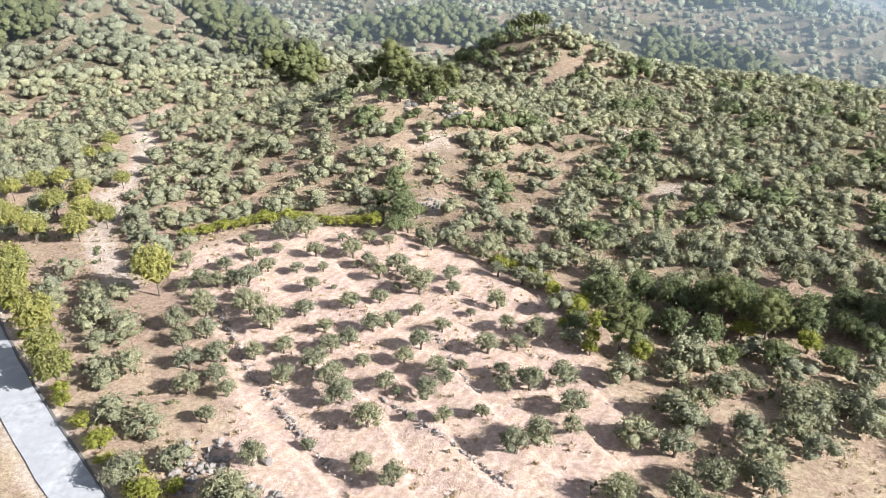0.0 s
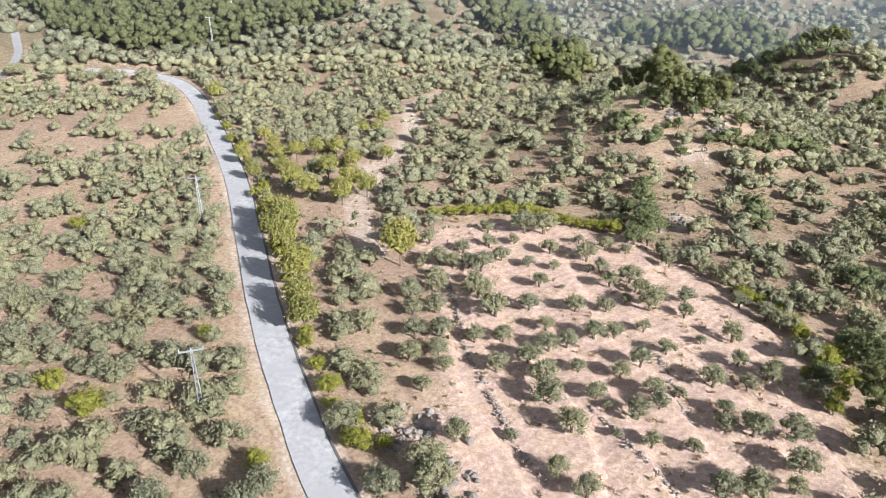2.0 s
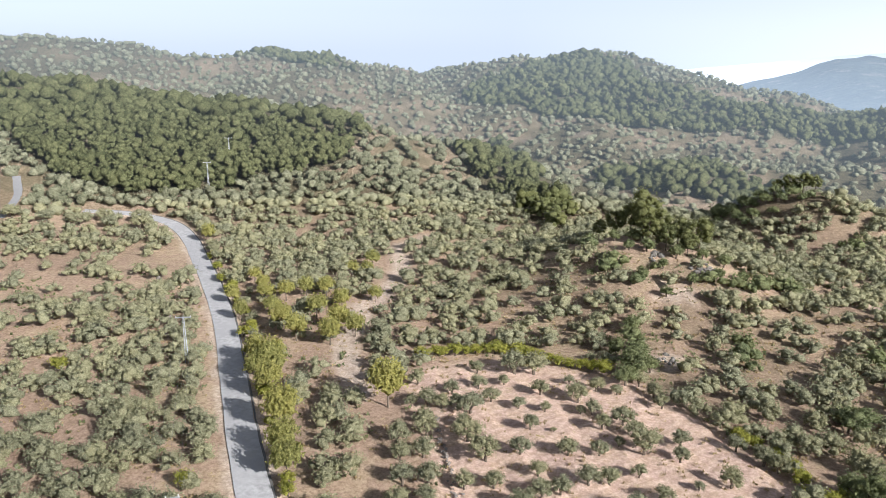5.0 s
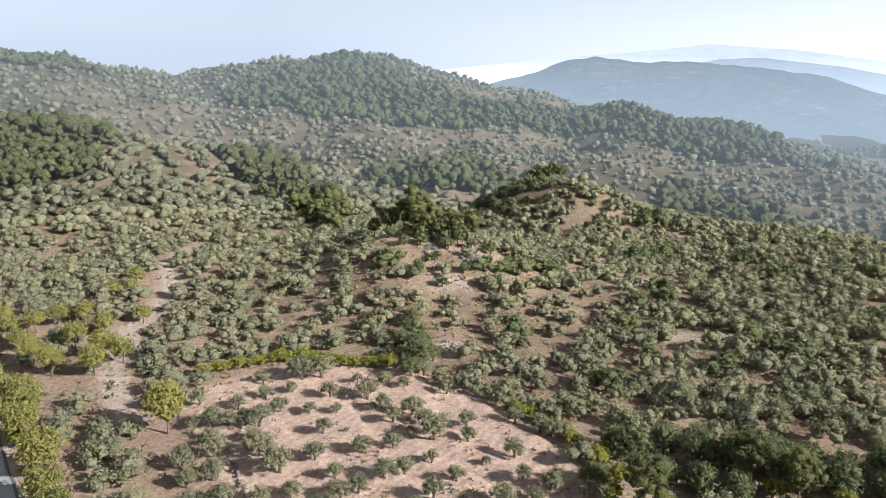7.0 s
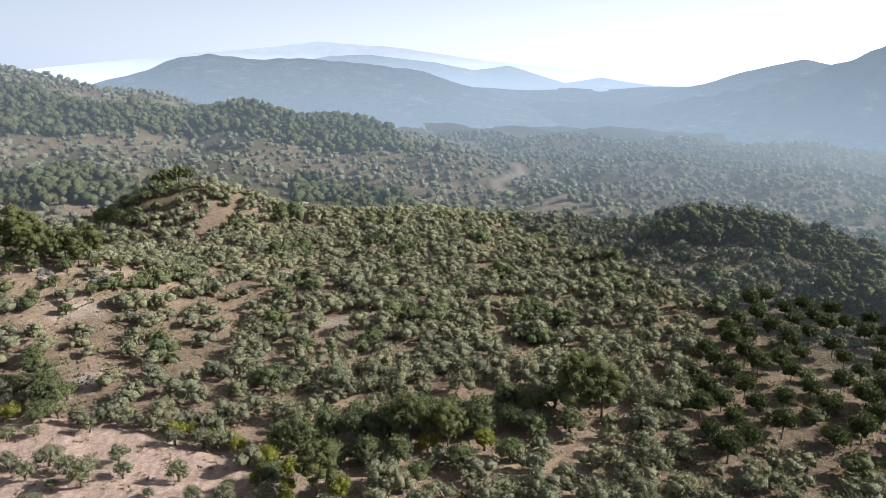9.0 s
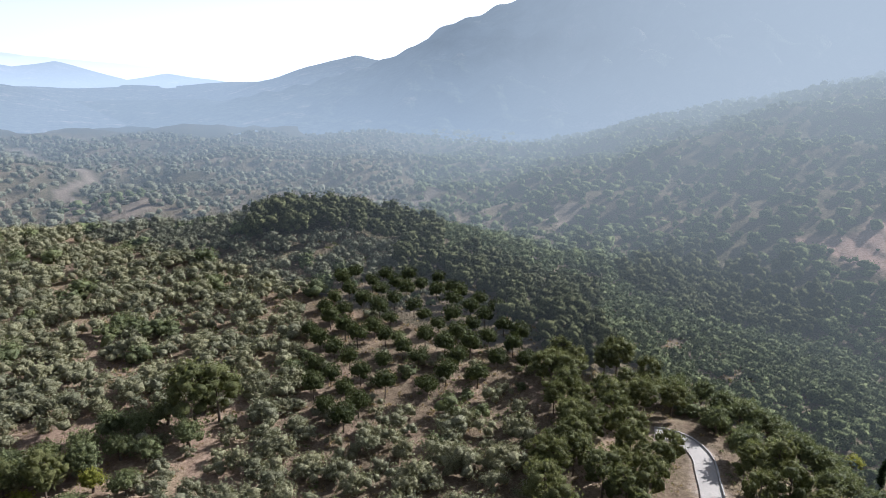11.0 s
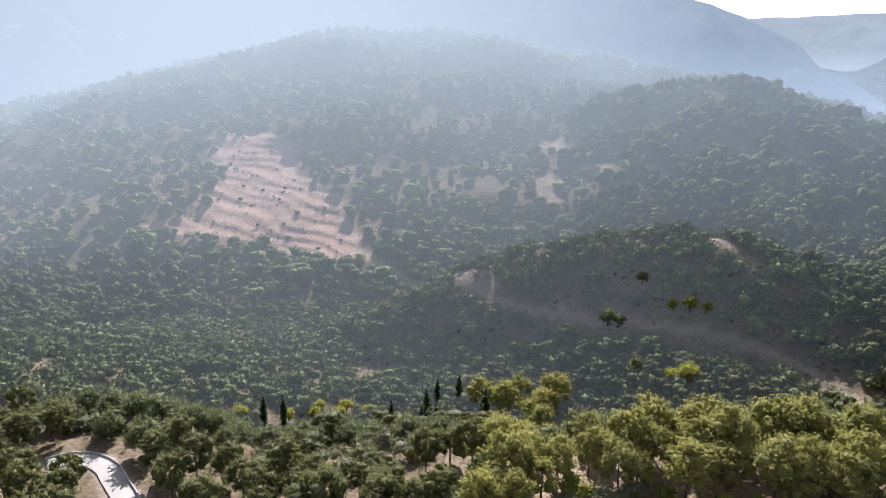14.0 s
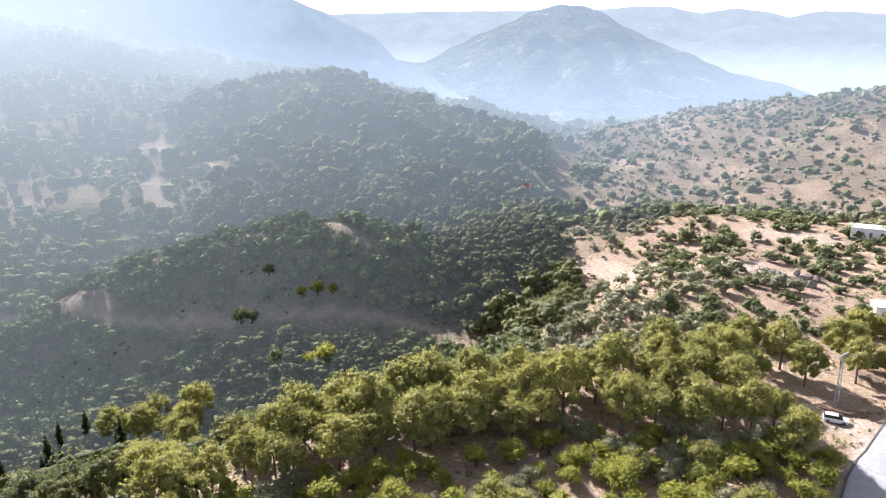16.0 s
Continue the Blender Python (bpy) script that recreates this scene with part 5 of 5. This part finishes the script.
def stone_wall(name, pts, width, high, label, seed, size=0.22, gap=0.35):
    """A tumbled dry-stone wall along a line: the stones joined."""
    rng = np.random.RandomState(seed)
    line = catmull(pts, 0.5)
    pieces = []
    for px, py in line:
        if rng.uniform() < gap:
            continue
        for _ in range(3):
            sx, sy = px + rng.normal(0, width), py + rng.normal(0, width)
            v, t = rock_verts(rng, size * rng.uniform(0.5, 1.5))
            z = float(land(np.array([sx]), np.array([sy]))[0])
            pieces.append((v + (sx, sy, z + rng.uniform(0, high)), t))
    v, t = joined(pieces)
    return tagged(mesh_object(name, v, t, STONE), label, "stone wall", kind="stuff")


stone_wall("stone_wall", [(-42, 113), (-35, 100), (-28.8, 89), (-24.2, 83), (-18.3, 74.4), (-14, 69.6), (-11, 67)], 0.35, 0.35, "tumbled grey dry-stone wall across the field", 1)
stone_wall("stone_wall", [(-9, 84), (-4.5, 79.5), (-0.3, 75), (4.3, 70.4), (8, 66)], 0.3, 0.3, "low grey dry-stone wall across the field", 2)
stone_wall("stone_wall", [(-1, 99), (2, 91), (4.5, 85)], 0.3, 0.2, "scattered stones of a fallen wall in the field", 3, gap=0.5)
stone_wall("stone_wall", [(-152, 166), (-138, 152), (-124, 138), (-116, 129)], 0.3, 0.4, "pale stone wall along the road bend", 4, size=0.4)


def rock_pile(name, x, y, wide, count, size, mat, label, seed):
    """A heap of stones, the larger ones below."""
    rng = np.random.RandomState(seed)
    base = new(name)
    base.matrix_world = pose(x, y, float(land(np.array([x]), np.array([y]))[0]))
    for _ in range(count):
        sx, sy = rng.normal(0, wide), rng.normal(0, wide)
        v, t = rock_verts(rng, size * rng.uniform(0.4, 1.4), 0.75)
        dz = float(land(np.array([x + sx]), np.array([y + sy]))[0]) - base.location.z
        mesh_object("rock", v + (sx, sy, dz + rng.uniform(-0.1, 0.4) * size), t, mat, base)
    return tagged(base, label, "rocks")


rock_pile("rock_pile", -31.5, 70, 2.4, 60, 0.55, STONE, "grey boulders heaped at the edge of the field", 5)
rock_pile("rock_pile", -23, 63.5, 1.8, 50, 0.5, LIMESTONE, "pale stones heaped beside bushes", 6)
rock_pile("rock_outcrop", 4, 203, 1.8, 24, 0.8, LIMESTONE, "pale limestone outcrop on the knoll", 7)
rock_pile("rock_outcrop", -10, 206, 1.4, 12, 0.8, LIMESTONE, "pale limestone outcrop on the knoll", 8)
rock_pile("rock_outcrop", -3, 156, 2.6, 24, 0.5, LIMESTONE, "pale flat rocks among the olives", 9)
rock_pile("rock_outcrop", 45, -216, 4.5, 40, 1.6, STONE, "brown rock face on the dry slope", 10)


# ---- pylons and wires ----
def box(bm, x0, x1, y0, y1, z0, z1, m=None):
    vs = [bm.verts.new((x, y, z)) for x in (x0, x1) for y in (y0, y1) for z in (z0, z1)]
    for q in ((0, 1, 3, 2), (4, 6, 7, 5), (0, 4, 5, 1), (2, 3, 7, 6), (0, 2, 6, 4), (1, 5, 7, 3)):
        bm.faces.new([vs[i] for i in q])
    if m is not None:
        bmesh.ops.transform(bm, matrix=m, verts=vs)


def bm_limb(bm, p0, p1, r0, r1, sides=6):
    v, t = limb(p0, p1, r0, r1, sides)
    vs = [bm.verts.new(p) for p in v]
    for q in t:
        bm.faces.new([vs[i] for i in q])


PYLON_TOPS = []


def pylon(x, y, turn, high, label):
    """A slim lattice mast with a crossarm and three insulators."""
    base = new("utility_pole")
    z = float(land(np.array([x]), np.array([y]))[0])
    base.matrix_world = pose(x, y, z - 0.1, 0, 0, turn)
    bm = bmesh.new()
    for sx in (-1, 1):
        for sy in (-1, 1):
            bm_limb(bm, (sx * 0.32, sy * 0.32, 0), (sx * 0.12, sy * 0.12, high), 0.06, 0.05, 4)
    part("mast", bm, STEEL, base)
    bm = bmesh.new()
    n = int(high / 0.9)
    for k in range(n):
        f0, f1 = k / n, (k + 1) / n
        w0, w1 = 0.32 - 0.2 * f0, 0.32 - 0.2 * f1
        s = 1 if k % 2 else -1
        for side in (-1, 1):
            bm_limb(bm, (-s * w0, side * w0, f0 * high), (s * w1, side * w1, f1 * high), 0.03, 0.03, 4)
            bm_limb(bm, (side * w0, -s * w0, f0 * high), (side * w1, s * w1, f1 * high), 0.03, 0.03, 4)
    part("bracing", bm, STEEL, base)
    bm = bmesh.new()
    box(bm, -1.7, 1.7, -0.09, 0.09, high - 0.25, high - 0.05)
    part("crossarm", bm, STEEL, base)
    for k in (-1.55, 0, 1.55):
        bm = bmesh.new()
        for j in range(3):
            bm_limb(bm, (k, 0, high - 0.05 + 0.13 * j), (k, 0, high + 0.05 + 0.13 * j), 0.1, 0.06, 8)
        part("insulator", bm, CONCRETE, base, "pale ceramic insulator")
    PYLON_TOPS.append([Vector(base.matrix_world @ Vector((k, 0, high + 0.33))) for k in (-1.55, 0, 1.55)])
    return tagged(base, label, "utility pole", "utility poles")


def wires(a, b):
    """Three sagging wires between two poles."""
    for p, q in zip(PYLON_TOPS[a], PYLON_TOPS[b]):
        cu = bpy.data.curves.new("wire", "CURVE")
        cu.dimensions, cu.bevel_depth, cu.bevel_resolution = "3D", 0.012, 0
        s = cu.splines.new("POLY")
        s.points.add(12)
        for k in range(13):
            f = k / 12
            c = p.lerp(q, f)
            s.points[k].co = (c.x, c.y, c.z - 4 * f * (1 - f) * (p - q).length * 0.02, 1)
        cu.materials.append(DARK)
        tagged(new("wire", cu), "thin dark power line between the poles", "wire", "power lines")


pylon(-103, 119, 30, 11, "grey lattice utility pole among the olives")
pylon(-201, 256, 30, 13, "grey lattice utility pole before the pine wood")
pylon(-209, 283, 20, 13, "grey lattice utility pole in the pine wood")
pylon(-60, 63, 40, 11, "grey lattice utility pole among the olives")
pylon(18.3, -143.8, 75, 11, "grey lattice utility pole beside a woodpile")
wires(0, 1)
wires(1, 2)
wires(0, 3)


# ---- the parked car, the woodpile ----
def car(x, y, turn):
    base = new("car")
    base.matrix_world = pose(x, y, float(land(np.array([x]), np.array([y]))[0]), 0, 0, turn)
    bm = bmesh.new()
    side = [(-2.05, 0.35), (-2.1, 0.75), (-1.2, 0.95), (0.0, 1.0), (2.0, 0.98), (2.08, 0.45), (1.9, 0.3), (-1.9, 0.28)]
    rows = []
    for w, k in ((-0.86, 0.97), (-0.7, 1.0), (0.7, 1.0), (0.86, 0.97)):
        rows.append([bm.verts.new((px * k, w, pz)) for px, pz in side])
    n = len(side)
    for r0, r1 in zip(rows, rows[1:]):
        for i in range(n):
            bm.faces.new((r0[i], r0[(i + 1) % n], r1[(i + 1) % n], r1[i]))
    bm.faces.new(rows[0][::-1])
    bm.faces.new(rows[-1])
    part("body", bm, PAINT, base)
    bm = bmesh.new()
    lo, hi = [(-1.15, 0.8), (1.95, 0.8)], [(-0.35, 0.66), (1.75, 0.66)]
    b = [bm.verts.new((px, s * w, 0.97)) for px, w in lo for s in (-1, 1)] + [bm.verts.new((px, s * w, 1.52)) for px, w in hi for s in (-1, 1)]
    for q in ((0, 1, 5, 4), (2, 6, 7, 3), (0, 4, 6, 2), (1, 3, 7, 5)):
        bm.faces.new([b[i] for i in q])
    part("window_band", bm, GLASS, base, "dark car windows")
    bm = bmesh.new()
    box(bm, -0.38, 1.78, -0.68, 0.68, 1.5, 1.57)
    bmesh.ops.bevel(bm, geom=bm.edges[:], offset=0.03, segments=1, affect="EDGES")
    part("roof", bm, PAINT, base)
    for wx in (-1.3, 1.3):
        for wy in (-0.8, 0.8):
            bm = bmesh.new()
            bmesh.ops.create_cone(bm, cap_ends=True, segments=16, radius1=0.32, radius2=0.32, depth=0.2, matrix=pose(wx, wy, 0.32, 90))
            wheel = part("wheel", bm, RUBBER, base, "black tyre")
            bm = bmesh.new()
            bmesh.ops.create_cone(bm, cap_ends=True, segments=12, radius1=0.19, radius2=0.16, depth=0.05, matrix=pose(wx, wy + (0.11 if wy > 0 else -0.11), 0.32, 90))
            part("rim", bm, STEEL, wheel, "grey wheel rim")
    for s in (-0.62, 0.62):
        bm = bmesh.new()
        box(bm, -2.1, -2.0, s - 0.17, s + 0.17, 0.62, 0.75)
        part("headlight", bm, GLASS, base, "glass headlight")
    return tagged(base, "small white car parked beside the road", "car")


car(17.0, -136.5, 15)

LOGS = new("woodpile")
LOGS.matrix_world = pose(16.5, -141.6, float(land(np.array([16.5]), np.array([-141.6]))[0]), 0, 0, 8)
rng = np.random.RandomState(4)
for k in range(70):
    bm = bmesh.new()
    lx, ly, lz = rng.uniform(-3.6, 3.6), rng.normal(0, 0.7), rng.uniform(0.08, 0.7)
    a, ln, r = rng.normal(0, 0.5), rng.uniform(0.6, 1.3), rng.uniform(0.06, 0.15)
    bm_limb(bm, (lx - ln * math.cos(a), ly - ln * math.sin(a), lz), (lx + ln * math.cos(a), ly + ln * math.sin(a), lz + rng.uniform(-0.1, 0.1)), r, r * 0.85, 6)
    part("log", bm, WOOD, LOGS)
tagged(LOGS, "heap of cut reddish brown logs beside a pole", "woodpile")


# ---- houses ----
def house(x, y, turn, w, d, h, roof, label):
    base = new("house")
    base.matrix_world = pose(x, y, float(land(np.array([x]), np.array([y]))[0]) - 0.3, 0, 0, turn)
    bm = bmesh.new()
    box(bm, -w / 2, w / 2, -d / 2, d / 2, 0, h)
    part("wall", bm, WHITE, base)
    bm = bmesh.new()
    if roof == "flat":
        box(bm, -w / 2 - 0.2, w / 2 + 0.2, -d / 2 - 0.2, d / 2 + 0.2, h, h + 0.25)
        part("roof", bm, CONCRETE, base, "flat pale concrete roof")
    else:
        e = 0.4
        v = [bm.verts.new(p) for p in ((-w / 2 - e, -d / 2 - e, h), (w / 2 + e, -d / 2 - e, h), (w / 2 + e, d / 2 + e, h), (-w / 2 - e, d / 2 + e, h), (-w / 2 - e, 0, h + d * 0.3), (w / 2 + e, 0, h + d * 0.3))]
        for q in ((0, 1, 5, 4), (2, 3, 4, 5), (0, 4, 3), (1, 2, 5), (3, 2, 1, 0)):
            bm.faces.new([v[i] for i in q])
        part("roof", bm, TILE, base, "low clay-tiled roof")
    for s in (-1, 1):
        for k in (-0.28, 0.28):
            bm = bmesh.new()
            box(bm, k * w - 0.5, k * w + 0.5, s * d / 2 - 0.03, s * d / 2 + 0.03, 1.2, 2.4)
            frame_ob = part("window", bm, DARK, base, "dark window")
            bm = bmesh.new()
            box(bm, k * w - 0.6, k * w + 0.6, s * (d / 2 + 0.08) - 0.06, s * (d / 2 + 0.08) + 0.06, 1.08, 1.18)
            part("sill", bm, CONCRETE, frame_ob)
    bm = bmesh.new()
    box(bm, -0.45, 0.45, d / 2 - 0.02, d / 2 + 0.04, 0.3, 2.35)
    part("door", bm, WOOD, base, "brown door")
    return tagged(base, label, "house", "scattered houses")


house(16.5, -201, 20, 9, 6, 3.2, "flat", "small white house with a terrace above the pines")
house(33, -274, 10, 12, 7, 3.4, "flat", "long white house on the dry slope")
house(22, -278, 10, 9, 7, 4.0, "flat", "white house on the dry slope")
house(224, -359, 30, 7, 5, 3.0, "tile", "white cottage among trees in the valley")


# ---- dry tufts and low scrub between the trees ----
def tufts(name, mat, count, reach, size, seed, label, only):
    rng = np.random.RandomState(seed)
    a, d = rng.uniform(-188, 64, count * 3), 42 + (reach - 42) * np.sqrt(rng.uniform(0, 1, count * 3))
    tx, ty = polar(a, d)
    ok = ~((line_distance(tx, ty, [tuple(p) for p in A_LINE[::2]]) < 4.2) | (line_distance(tx, ty, [tuple(p) for p in B_LINE[::2]]) < 3.4)) & only(tx, ty)
    tx, ty = tx[ok][:count], ty[ok][:count]
    tz = land(tx, ty)
    n, k = len(tx), 5
    s = size * rng.uniform(0.5, 1.6, (n, 1, 1))
    u = rng.normal(0, 1, (n, k, 3))
    u[:, :, 2] = np.abs(u[:, :, 2]) + 0.3
    u /= np.linalg.norm(u, axis=2)[:, :, None]
    p = np.stack([tx, ty, tz], -1)[:, None, :] + u * s * (0.8, 0.8, 0.35)
    side = np.cross(u, rng.normal(0, 1, (n, k, 3)))
    side /= np.linalg.norm(side, axis=2)[:, :, None]
    v = np.stack([p - side * s * 0.5, p + side * s * 0.5, p + u * s * 0.8 + (0, 0, 0.15)], 2).reshape(-1, 3)
    ob = mesh_object(name, v, np.arange(len(v)).reshape(-1, 3), mat, tint=np.repeat(rng.uniform(0, 1, n), k * 3))
    return tagged(ob, label, "dry grass", kind="stuff")


DRY = leaf_material("dry_grass", (0.24, 0.17, 0.09), (0.48, 0.37, 0.21), gloss=0.8, glow=0.2)
tufts("dry_grass", DRY, 11000, 205, 0.32, 41, "straw-coloured tufts of dry grass", lambda x, y: waves(x, y, 30, 51) > -0.6)
tufts("low_scrub", OAK, 3800, 240, 0.55, 42, "low grey-green scrub between the trees", lambda x, y: ~inside(x, y, FIELD) & (waves(x, y, 25, 52) > 0.0))
